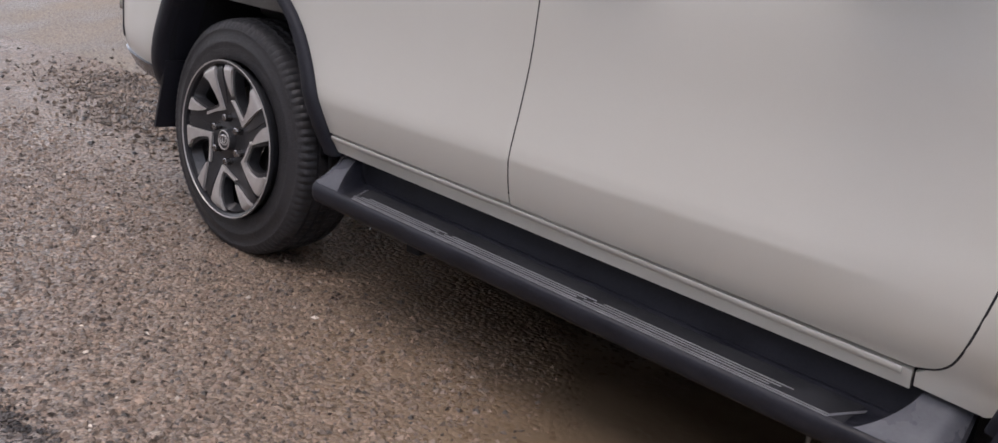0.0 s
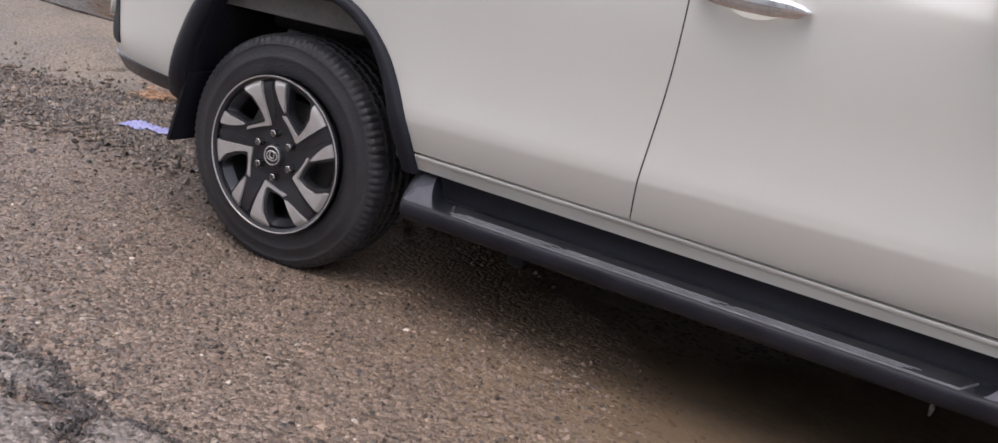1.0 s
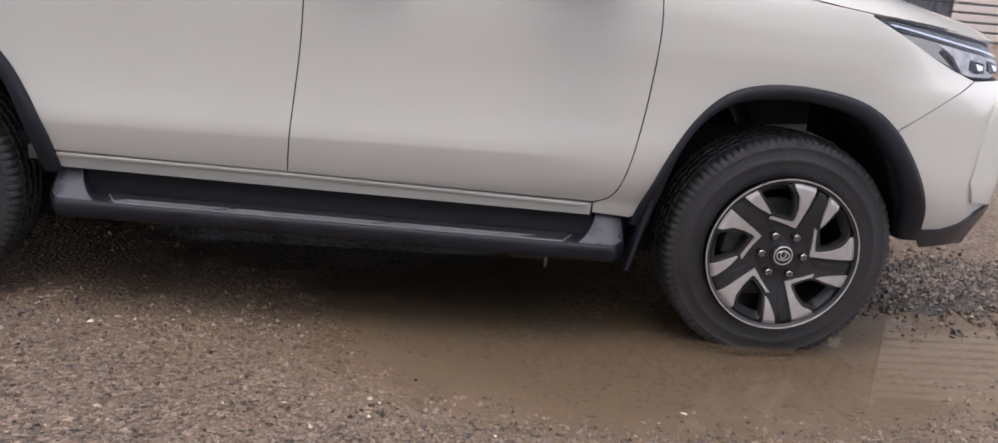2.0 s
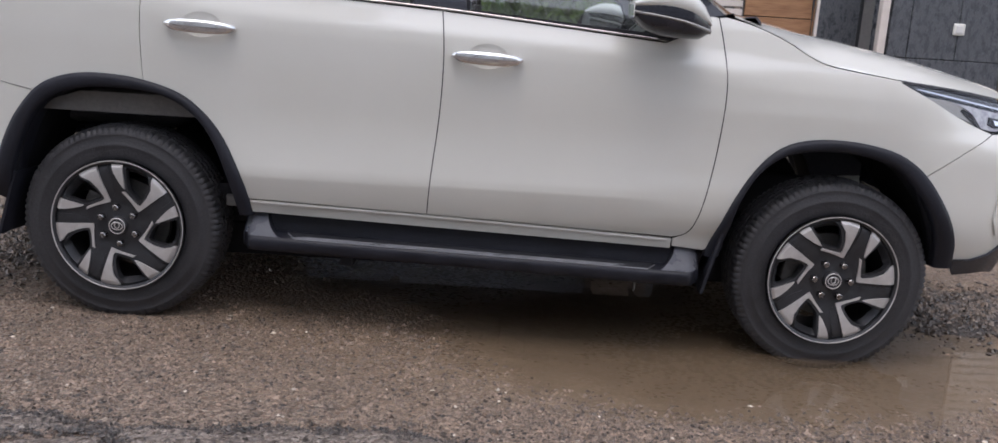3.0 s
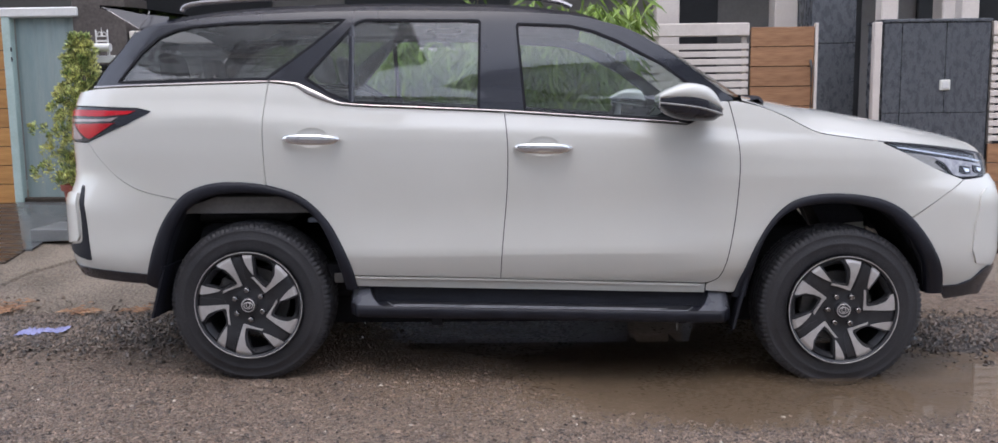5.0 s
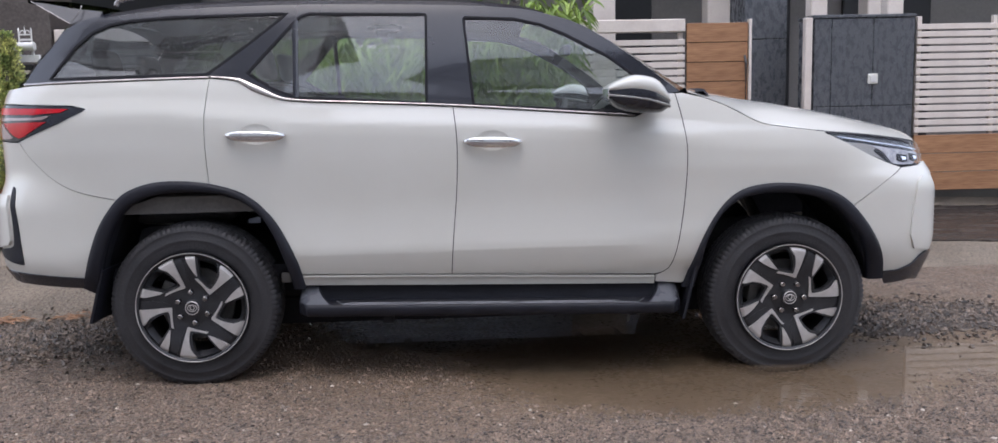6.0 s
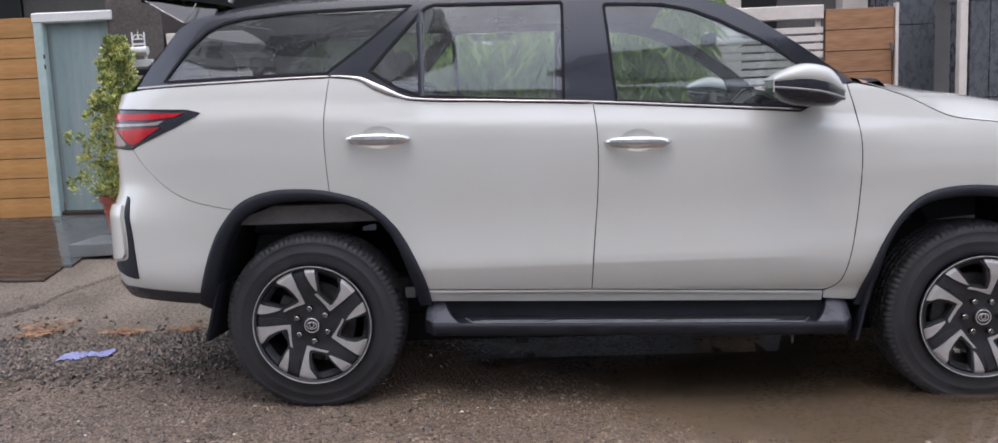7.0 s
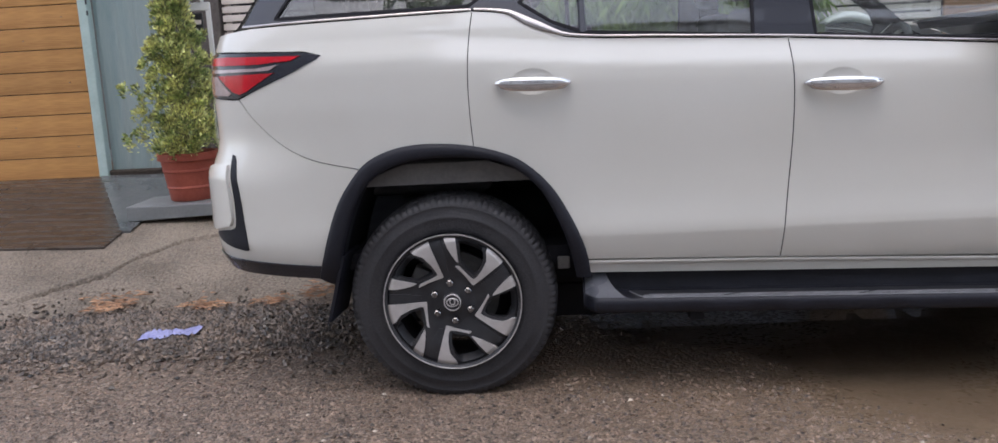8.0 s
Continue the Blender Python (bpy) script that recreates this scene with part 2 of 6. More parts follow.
def road_material(name="worn_chip_seal_road", saturation=1.0, value=1.0):
    """Worn chip-seal: pale stones in a brown binder, silt round the puddle, wet dark patches."""
    m = bpy.data.materials.new(name)
    m.use_nodes = True
    n, l = m.node_tree.nodes, m.node_tree.links
    p = n["Principled BSDF"]

    def node(kind, **values):
        k = n.new("ShaderNode" + kind)
        for key, v in values.items():
            k.inputs[key.replace("_", " ")].default_value = v
        return k

    def mix(fac, a, b):
        k = n.new("ShaderNodeMix")
        k.data_type = "RGBA"
        for s, v in (("Factor", fac), ("A", a), ("B", b)):
            if isinstance(v, tuple):
                k.inputs[s].default_value = (*v, 1)
            else:
                l.new(v, k.inputs[s])
        return k.outputs["Result"]

    def ranged(v, a, b, c=0.0, d=1.0):
        k = node("MapRange", From_Min=a, From_Max=b, To_Min=c, To_Max=d)
        l.new(v, k.inputs["Value"])
        return k.outputs["Result"]
    co = n.new("ShaderNodeTexCoord").outputs["Object"]
    vor = node("TexVoronoi", Scale=62.0)
    vor2 = node("TexVoronoi", Scale=160.0)
    big, mid, fine = node("TexNoise", Scale=0.8, Detail=6.0), node("TexNoise", Scale=6.0, Detail=6.0), node("TexNoise", Scale=110.0, Detail=5.0)
    for k in (vor, vor2, big, mid, fine):
        l.new(co, k.inputs["Vector"])
    sep = n.new("ShaderNodeSeparateColor")
    l.new(vor.outputs["Color"], sep.inputs["Color"])
    sep2 = n.new("ShaderNodeSeparateColor")
    l.new(vor2.outputs["Color"], sep2.inputs["Color"])
    edge = node("TexVoronoi", Scale=62.0)
    edge.feature = "DISTANCE_TO_EDGE"
    pit = node("TexNoise", Scale=38.0, Detail=3.0)
    for k in (edge, pit):
        l.new(co, k.inputs["Vector"])
    stone = mix(sep.outputs["Green"], (0.077, 0.055, 0.042), (0.387, 0.292, 0.224))
    stone = mix(ranged(sep.outputs["Blue"], 0.72, 0.80, 0.0, 0.55), stone, (0.238, 0.152, 0.112))
    stone = mix(ranged(sep.outputs["Red"], 0.88, 0.92, 0.0, 0.7), stone, (0.068, 0.059, 0.056))
    stone = mix(ranged(sep.outputs["Red"], 0.035, 0.02, 0.0, 0.8), stone, (0.491, 0.410, 0.331))
    small = mix(sep2.outputs["Green"], (0.066, 0.049, 0.038), (0.445, 0.344, 0.264))
    body_ = mix(ranged(sep2.outputs["Red"], 0.62, 0.66, 0, 0.85), stone, small)
    body_ = mix(ranged(edge.outputs["Distance"], 0.10, 0.0, 0.0, 0.55), body_, (0.059, 0.042, 0.032))
    body_ = mix(ranged(pit.outputs["Fac"], 0.39, 0.32, 0.0, 0.9), body_, (0.032, 0.025, 0.021))
    body_ = mix(ranged(fine.outputs["Fac"], 0.40, 0.62, 0.0, 0.18), body_, (0.079, 0.058, 0.043))
    body_ = mix(ranged(mid.outputs["Fac"], 0.50, 0.70, 0.0, 0.22), body_, (0.103, 0.080, 0.063))
    # silt washed out of the puddle
    xyz = n.new("ShaderNodeSeparateXYZ")
    l.new(co, xyz.inputs["Vector"])

    def math_node(op, a, b):
        k = n.new("ShaderNodeMath")
        k.operation = op
        for i, v in enumerate((a, b)):
            if isinstance(v, (int, float)):
                k.inputs[i].default_value = v
            else:
                l.new(v, k.inputs[i])
        return k.outputs[0]
    dx = math_node("DIVIDE", math_node("SUBTRACT", xyz.outputs["X"], 2.1), 2.4)
    dy = math_node("DIVIDE", math_node("SUBTRACT", xyz.outputs["Y"], -0.35), 1.5)
    far = math_node("SQRT", math_node("ADD", math_node("MULTIPLY", dx, dx), math_node("MULTIPLY", dy, dy)), 0)
    far = math_node("ADD", far, math_node("MULTIPLY", math_node("SUBTRACT", mid.outputs["Fac"], 0.5), 0.5))
    silt = ranged(far, 1.15, 0.55, 0.0, 0.60)
    body_ = mix(silt, body_, mix(ranged(fine.outputs["Fac"], 0.3, 0.7), (0.175, 0.116, 0.068), (0.26, 0.180, 0.112)))
    bed = n.new("ShaderNodeAttribute")
    bed.attribute_name = "mud"
    deep_mud = math_node("MULTIPLY", bed.outputs["Fac"], ranged(mid.outputs["Fac"], 0.30, 0.62, 0.55, 1.35))
    deep_mud = ranged(math_node("ADD", deep_mud, math_node("MULTIPLY", math_node("SUBTRACT", sep.outputs["Red"], 0.5), ranged(bed.outputs["Fac"], 0.0, 0.3, 0.0, 0.3))), 0.05, 0.95, 0.0, 0.97)
    body_ = mix(deep_mud, body_, mix(mid.outputs["Fac"], (0.150, 0.104, 0.064), (0.225, 0.163, 0.107)))
    age = node("HueSaturation", Saturation=saturation, Value=value)
    l.new(body_, age.inputs["Color"])
    l.new(age.outputs["Color"], p.inputs["Base Color"])
    wet = ranged(big.outputs["Fac"], 0.38, 0.62, 0.28, 0.62)
    wet = math_node("MULTIPLY", wet, ranged(sep.outputs["Blue"], 0, 1, 0.7, 1.3))
    l.new(math_node("MULTIPLY", wet, ranged(silt, 0.15, 0.7, 1.0, 0.6)), p.inputs["Roughness"])
    bp = node("Bump", Distance=0.009)
    l.new(math_node("MULTIPLY", ranged(silt, 0.1, 0.7, 1.0, 0.75), ranged(deep_mud, 0.2, 0.95, 1.0, 0.12)), bp.inputs["Strength"])
    relief = math_node("ADD", math_node("MULTIPLY", vor.outputs["Distance"], -0.9), math_node("ADD", math_node("MULTIPLY", sep.outputs["Red"], 0.7), math_node("MULTIPLY", fine.outputs["Fac"], 0.5)))
    l.new(math_node("ADD", relief, ranged(pit.outputs["Fac"], 0.38, 0.28, 0.0, -1.2)), bp.inputs["Height"])
    l.new(bp.outputs["Normal"], p.inputs["Normal"])
    return m


def water_material():
    """Muddy water: clear where it is shallow, a little cloudy where it is deep, with a rippled mirror-like skin."""
    m = bpy.data.materials.new("muddy_water")
    m.use_nodes = True
    n, l = m.node_tree.nodes, m.node_tree.links
    n.remove(n["Principled BSDF"])
    co, nz, cr, rip, bp, de, mr = (n.new("ShaderNode" + k) for k in ("TexCoord", "TexNoise", "ValToRGB", "TexNoise", "Bump", "Attribute", "MapRange"))
    tr, di, gl, m1, m2 = (n.new("ShaderNode" + k) for k in ("BsdfTransparent", "BsdfDiffuse", "BsdfGlossy", "MixShader", "MixShader"))
    de.attribute_name = "depth"
    nz.inputs["Scale"].default_value = 1.5
    rip.inputs["Scale"].default_value, rip.inputs["Detail"].default_value = 9, 3
    l.new(co.outputs["Object"], nz.inputs["Vector"])
    l.new(co.outputs["Object"], rip.inputs["Vector"])
    cr.color_ramp.elements[0].color, cr.color_ramp.elements[1].color = (0.170, 0.119, 0.073, 1), (0.225, 0.163, 0.106, 1)
    l.new(nz.outputs["Fac"], cr.inputs["Fac"])
    l.new(cr.outputs["Color"], di.inputs["Color"])
    bp.inputs["Strength"].default_value, bp.inputs["Distance"].default_value = 0.028, 0.004
    l.new(rip.outputs["Fac"], bp.inputs["Height"])
    l.new(bp.outputs["Normal"], gl.inputs["Normal"])
    gl.inputs["Roughness"].default_value = 0.02
    tr.inputs["Color"].default_value = (1, 1, 1, 1)
    mr.inputs["From Min"].default_value, mr.inputs["From Max"].default_value = 0.004, 0.045
    mr.inputs["To Min"].default_value, mr.inputs["To Max"].default_value = 0.0, 0.35
    l.new(de.outputs["Fac"], mr.inputs["Value"])
    l.new(mr.outputs["Result"], m1.inputs["Fac"])
    l.new(tr.outputs["BSDF"], m1.inputs[1])
    l.new(di.outputs["BSDF"], m1.inputs[2])
    film, gloss = n.new("ShaderNodeMapRange"), n.new("ShaderNodeMath")
    film.inputs["From Min"].default_value, film.inputs["From Max"].default_value = 0.0002, 0.002
    l.new(de.outputs["Fac"], film.inputs["Value"])
    gloss.operation = "MULTIPLY"
    l.new(mirror_share(n, l, 1.38), gloss.inputs[0])
    l.new(film.outputs["Result"], gloss.inputs[1])
    l.new(gloss.outputs[0], m2.inputs["Fac"])
    l.new(m1.outputs["Shader"], m2.inputs[1])
    l.new(gl.outputs["BSDF"], m2.inputs[2])
    l.new(m2.outputs["Shader"], n["Material Output"].inputs["Surface"])
    return m


M["road"], M["tar"], M["water"] = road_material(value=0.93), road_material("old_grey_asphalt", 0.72, 0.74), water_material()

# ---- mesh tools ----
def mesh_of(name, verts, faces, normals=None, soft=False):
    me = bpy.data.meshes.new(name)
    me.from_pydata([tuple(v) for v in verts], [], faces)
    if normals is not None:
        me.polygons.foreach_set("use_smooth", [True] * len(me.polygons))
        me.normals_split_custom_set_from_vertices([tuple(v) for v in normals])
    elif soft:
        me.polygons.foreach_set("use_smooth", [True] * len(me.polygons))
    me.update()
    return me


def part(name, data, mat, parent=None, label="", place=None):
    """Links a bmesh or a mesh as one object, under a thing or a part if given."""
    if isinstance(data, bmesh.types.BMesh):
        me = bpy.data.meshes.new(name)
        data.to_mesh(me)
        data.free()
    else:
        me = data
    if not me.materials:
        me.materials.append(mat)
    ob = new(name, me)
    ob.parent = parent
    if place is not None:
        ob.matrix_basis = place
    if label:
        ob["label"] = label
    return ob


def thing(name, label, category, place=None, group=""):
    ob = new(name)
    ob.empty_display_size = 0.1
    if place is not None:
        ob.matrix_basis = place
    return tagged(ob, label, category, group)


def soften(bm, angle=35):
    for f in bm.faces:
        f.smooth = True
    for e in bm.edges:
        e.smooth = not (len(e.link_faces) == 2 and e.calc_face_angle(0) > radians(angle)) and len(e.link_faces) == 2
    return bm


def box(x0, x1, y0, y1, z0, z1, bevel=0.0, segments=1, soft=False):
    bm = bmesh.new()
    bmesh.ops.create_cube(bm, size=1)
    for v in bm.verts:
        v.co = ((x0 + x1) / 2 + v.co.x * (x1 - x0), (y0 + y1) / 2 + v.co.y * (y1 - y0), (z0 + z1) / 2 + v.co.z * (z1 - z0))
    if bevel:
        bmesh.ops.bevel(bm, geom=bm.edges[:], offset=bevel, segments=segments, profile=0.5, affect="EDGES")
    return soften(bm) if soft else bm


def loft(rows, closed=False, caps=False, soft=True, angle=35):
    """A skin over rows of points, all of one length."""
    bm = bmesh.new()
    vs = [[bm.verts.new(p) for p in r] for r in rows]
    for a, b in zip(vs, vs[1:]):
        k = len(a)
        for i in range(k if closed else k - 1):
            j = (i + 1) % k
            if len({a[i], a[j], b[j], b[i]}) == 4:
                bm.faces.new((a[i], a[j], b[j], b[i]))
    if caps:
        bm.faces.new(vs[0][::-1])
        bm.faces.new(vs[-1])
    bmesh.ops.recalc_face_normals(bm, faces=bm.faces[:])
    return soften(bm, angle) if soft else bm


def prism(outline, depth, bevel=0.0):
    """A plate: an outline in x and z, raised towards -y by depth, from y = 0."""
    bm = bmesh.new()
    f = bm.faces.new([bm.verts.new((x, 0, z)) for x, z in outline])
    top = [g for g in bmesh.ops.extrude_face_region(bm, geom=[f])["geom"] if isinstance(g, bmesh.types.BMVert)]
    for v in top:
        v.co.y -= depth
    bmesh.ops.recalc_face_normals(bm, faces=bm.faces[:])
    if bevel:
        es = [e for e in bm.edges if all(abs(v.co.y + depth) < 1e-6 for v in e.verts)]
        bmesh.ops.bevel(bm, geom=es, offset=bevel, segments=2, profile=0.5, affect="EDGES")
    return bm


def tube(points, radius, sides=8, taper=1.0):
    rows = []
    for i, p in enumerate(points):
        a, b = Vector(points[max(i - 1, 0)]), Vector(points[min(i + 1, len(points) - 1)])
        q = (b - a).to_track_quat("Z", "Y")
        r = radius * (1 + (taper - 1) * i / max(len(points) - 1, 1))
        rows.append([Vector(p) + q @ Vector((r * math.cos(t), r * math.sin(t), 0)) for t in (2 * math.pi * k / sides for k in range(sides))])
    return loft(rows, closed=True, caps=True)


def revolve(profile, steps=64, wave=None):
    """A ring round the y axis from (radius, y) pairs; wave(i, k) changes the radius at profile point i, step k."""
    rows = []
    for k in range(steps):
        t = 2 * math.pi * k / steps
        row = []
        for i, (r, y) in enumerate(profile):
            r = r + (wave(i, k) if wave else 0)
            row.append((r * math.cos(t), y, r * math.sin(t)))
        rows.append(row)
    rows.append(rows[0])
    bm = loft(rows)
    bmesh.ops.remove_doubles(bm, verts=bm.verts[:], dist=1e-6)
    bmesh.ops.recalc_face_normals(bm, faces=bm.faces[:])
    return soften(bm, 32)


def curve(points, n=6):
    """A smooth line through points (Catmull-Rom)."""
    out, p = [], [np.array(q, float) for q in points]
    for i in range(len(p) - 1):
        a, b, c, d = p[max(i - 1, 0)], p[i], p[i + 1], p[min(i + 2, len(p) - 1)]
        for k in range(n):
            t = k / n
            out.append(tuple(0.5 * (2 * b + (c - a) * t + (2 * a - 5 * b + 4 * c - d) * t * t + (3 * b - a - 3 * c + d) * t ** 3)))
    return out + [tuple(p[-1])]


def resample(loop, step=0.03):
    out = []
    for (a, b), (c, d) in zip(loop, loop[1:] + loop[:1]):
        k = max(1, int(math.hypot(c - a, d - b) / step + 0.999))
        out += [(a + (c - a) * i / k, b + (d - b) * i / k) for i in range(k)]
    clean = [q for i, q in enumerate(out) if math.hypot(q[0] - out[i - 1][0], q[1] - out[i - 1][1]) > 5e-4]
    return clean


def shrink(loop, gap):
    """The loop moved inwards by gap (counter-clockwise loops)."""
    area = sum(a * d - c * b for (a, b), (c, d) in zip(loop, loop[1:] + loop[:1]))
    s = gap if area > 0 else -gap
    out = []
    for i, (x, z) in enumerate(loop):
        (a, b), (c, d) = loop[i - 1], loop[(i + 1) % len(loop)]
        k = math.hypot(c - a, d - b) or 1
        out.append((x - s * (d - b) / k, z + s * (c - a) / k))
    return out


def inside(px, pz, loop):
    hit = np.zeros(len(px), bool)
    for (a, b), (c, d) in zip(loop, loop[1:] + loop[:1]):
        if b != d:
            hit ^= ((b > pz) != (d > pz)) & (px < (c - a) * (pz - b) / (d - b) + a)
    return hit


def sheet(outline, surface, holes=(), off=0.0, thick=0.012, step=0.045, gap=0.002, flip=False, name="panel"):
    """A curved panel: an outline in the surface's own two coordinates, laid on it, with turned-in edges."""
    loops = [shrink(resample(list(outline), step * 0.7), gap)] + [resample(list(h), step * 0.7) for h in holes]
    pts, edges = [], []
    for lp in loops:
        k = len(pts)
        pts += lp
        edges += [(k + i, k + (i + 1) % len(lp)) for i in range(len(lp))]
    a = np.array(loops[0])
    gx, gz = np.meshgrid(np.arange(a[:, 0].min() + step / 2, a[:, 0].max(), step), np.arange(a[:, 1].min() + step / 2, a[:, 1].max(), step))
    gx, gz = gx.ravel(), gz.ravel()
    keep = inside(gx, gz, loops[0])
    for lp in loops[1:]:
        keep &= ~inside(gx, gz, lp)
    rim = np.array(pts)
    grid = [(x, z) for x, z in zip(gx[keep], gz[keep]) if np.hypot(rim[:, 0] - x, rim[:, 1] - z).min() > step * 0.4]
    out = geometry.delaunay_2d_cdt([Vector(q) for q in pts + grid], edges, [], 0, 1e-6)
    vs = [(v.x, v.y) for v in out[0]]
    cx = np.array([sum(vs[i][0] for i in f) / 3 for f in out[2]])
    cz = np.array([sum(vs[i][1] for i in f) / 3 for f in out[2]])
    ok = inside(cx, cz, loops[0])
    for lp in loops[1:]:
        ok &= ~inside(cx, cz, lp)
    faces = [list(f) for f, good in zip(out[2], ok) if good]
    faces = [f if (vs[f[1]][0] - vs[f[0]][0]) * (vs[f[2]][1] - vs[f[0]][1]) - (vs[f[1]][1] - vs[f[0]][1]) * (vs[f[2]][0] - vs[f[0]][0]) > 0 else f[::-1] for f in faces]
    used = sorted({i for f in faces for i in f})
    new_of = {o: i for i, o in enumerate(used)}
    faces = [[new_of[i] for i in f] for f in faces]
    verts, normals, e = [], [], 0.003
    for i in used:
        u, z = vs[i]
        p = surface(u, z, off)
        nrm = (surface(u + e, z, off) - surface(u - e, z, off)).cross(surface(u, z + e, off) - surface(u, z - e, off)).normalized()
        if flip:
            nrm = -nrm
        verts.append(p)
        normals.append(nrm)
    count = {}
    for f in faces:
        for i in range(3):
            count[(f[i], f[(i + 1) % 3])] = 1
    top = len(verts)
    ring = {}
    walls = []
    for (i, j) in list(count):
        if (j, i) not in count:
            for k in (i, j):
                if k not in ring:
                    ring[k] = (len(verts), len(verts) + 1)
                    verts += [verts[k].copy(), verts[k] - normals[k] * thick]
                    normals += [Vector((0, 0, 0)), Vector((0, 0, 0))]
            walls.append([i, j])
    fl = [f[::-1] if flip else f for f in faces]
    for i, j in walls:
        q = [ring[j][0], ring[i][0], ring[i][1], ring[j][1]]
        d = (verts[q[1]] - verts[q[0]]).cross(verts[q[2]] - verts[q[1]])
        d = -d if flip else d
        for k in q:
            normals[k] = normals[k] + d
        fl.append(q[::-1] if flip else q)
    normals = [v.normalized() if v.length > 1e-12 else Vector((0, 0, 1)) for v in normals]
    return mesh_of(name, verts, fl, normals)


def stones(count, place, size, seed, flat=0.6):
    """Many small broken stones as one mesh; place(rng) gives x, y, z."""
    rng = np.random.default_rng(seed)
    base = np.array([(1, 0, 0), (0, 1, 0), (-1, 0, 0), (0, -1, 0), (0, 0, 1), (0, 0, -1)], float)
    tri = np.array([(0, 1, 4), (1, 2, 4), (2, 3, 4), (3, 0, 4), (1, 0, 5), (2, 1, 5), (3, 2, 5), (0, 3, 5)])
    vs, fs = [], []
    for k in range(count):
        x, y, z = place(rng)
        s = size[0] + (size[1] - size[0]) * rng.random() ** 2.2
        t = rng.random() * 6.283
        b = base * (0.65 + 0.7 * rng.random((6, 3))) + rng.normal(0, 0.16, (6, 3))
        b = b * (s, s * (0.6 + 0.4 * rng.random()), s * flat)
        c, d = math.cos(t), math.sin(t)
        vs.append(np.stack([b[:, 0] * c - b[:, 1] * d + x, b[:, 0] * d + b[:, 1] * c + y, b[:, 2] + z], 1))
        fs.append(tri + 6 * k)
    return mesh_of("stones", np.concatenate(vs).tolist(), np.concatenate(fs).tolist())

# ---- the car's outer surface: a plan outline swept by upright sections ----
def pchip(xs, ys):
    """A smooth curve through points that never overshoots them."""
    xs, ys = np.array(xs, float), np.array(ys, float)
    h, d = np.diff(xs), np.diff(ys) / np.diff(xs)
    m = np.zeros(len(xs))
    m[0], m[-1] = d[0], d[-1]
    for i in range(1, len(xs) - 1):
        if d[i - 1] * d[i] > 0:
            a, b = 2 * h[i] + h[i - 1], h[i] + 2 * h[i - 1]
            m[i] = (a + b) / (a / d[i - 1] + b / d[i])

    def at(x):
        x = min(max(x, xs[0]), xs[-1])
        i = int(min(max(np.searchsorted(xs, x) - 1, 0), len(h) - 1))
        t = (x - xs[i]) / h[i]
        return float((1 + 2 * t) * (1 - t) ** 2 * ys[i] + t * (1 - t) ** 2 * h[i] * m[i] + t * t * (3 - 2 * t) * ys[i + 1] + t * t * (t - 1) * h[i] * m[i + 1])
    return at


def smooth(a, b, x):
    t = min(max((x - a) / (b - a), 0.0), 1.0)
    return t * t * (3 - 2 * t)


PLAN = [(-1.0, 0.0), (-0.99, 0.3), (-0.96, 0.52), (-0.912, 0.69), (-0.866, 0.775), (-0.795, 0.847), (-0.70, 0.89), (-0.55, 0.92), (-0.3, 0.93),
        (3.0, 0.93), (3.2, 0.905), (3.37, 0.86), (3.475, 0.785), (3.55, 0.66), (3.62, 0.44), (3.65, 0.2), (3.655, 0.0)]
_arc = [0.0]
for (xa, wa), (xb, wb) in zip(PLAN, PLAN[1:]):
    _arc.append(_arc[-1] + math.hypot(xb - xa, wb - wa))
_arc = [a - _arc[8] - 0.3 for a in _arc]
plan_x, plan_w = pchip(_arc, [p[0] for p in PLAN]), pchip(_arc, [p[1] for p in PLAN])
U_REAR, U_FRONT = _arc[0], _arc[-1]
side_soft = pchip([0.36, 0.42, 0.455, 0.49, 0.54, 0.60, 0.645, 0.72, 0.82, 0.95, 1.05, 1.13, 1.18, 1.20, 1.23, 1.26, 1.31, 1.40, 1.50, 1.60, 1.70, 1.76],
                  [0.10, 0.078, 0.066, 0.047, 0.026, 0.016, 0.0145, 0.0185, 0.0195, 0.0160, 0.013, 0.013, 0.0165, 0.0215, 0.033, 0.044, 0.057, 0.083, 0.115, 0.150, 0.190, 0.222])
side_crease = pchip([0.36, 0.42, 0.455, 0.49, 0.54, 0.588, 0.606, 0.626, 0.66, 0.72, 0.82, 0.95, 1.05, 1.13, 1.18, 1.20, 1.23, 1.26, 1.31, 1.40, 1.50, 1.60, 1.70, 1.76],
                    [0.10, 0.078, 0.066, 0.047, 0.028, 0.0150, 0.0118, 0.0120, 0.0146, 0.0184, 0.0210, 0.0170, 0.014, 0.013, 0.0165, 0.0215, 0.033, 0.044, 0.057, 0.083, 0.115, 0.150, 0.190, 0.222])
side_plain = pchip([0.36, 0.42, 0.455, 0.49, 0.54, 0.60, 0.645, 0.72, 0.82, 0.95, 1.05, 1.13, 1.20, 1.26, 1.31, 1.40, 1.50, 1.60, 1.70, 1.76],
                   [0.10, 0.078, 0.066, 0.047, 0.026, 0.016, 0.0145, 0.0185, 0.0195, 0.0160, 0.013, 0.015, 0.026, 0.044, 0.057, 0.083, 0.115, 0.150, 0.190, 0.222])
shoulder_z = pchip([-1.3, -0.2, 0.1, 0.6, 1.2, 2.0, 2.25, 2.9, 3.7], [1.25, 1.25, 1.23, 1.19, 1.165, 1.12, 1.095, 1.07, 1.07])


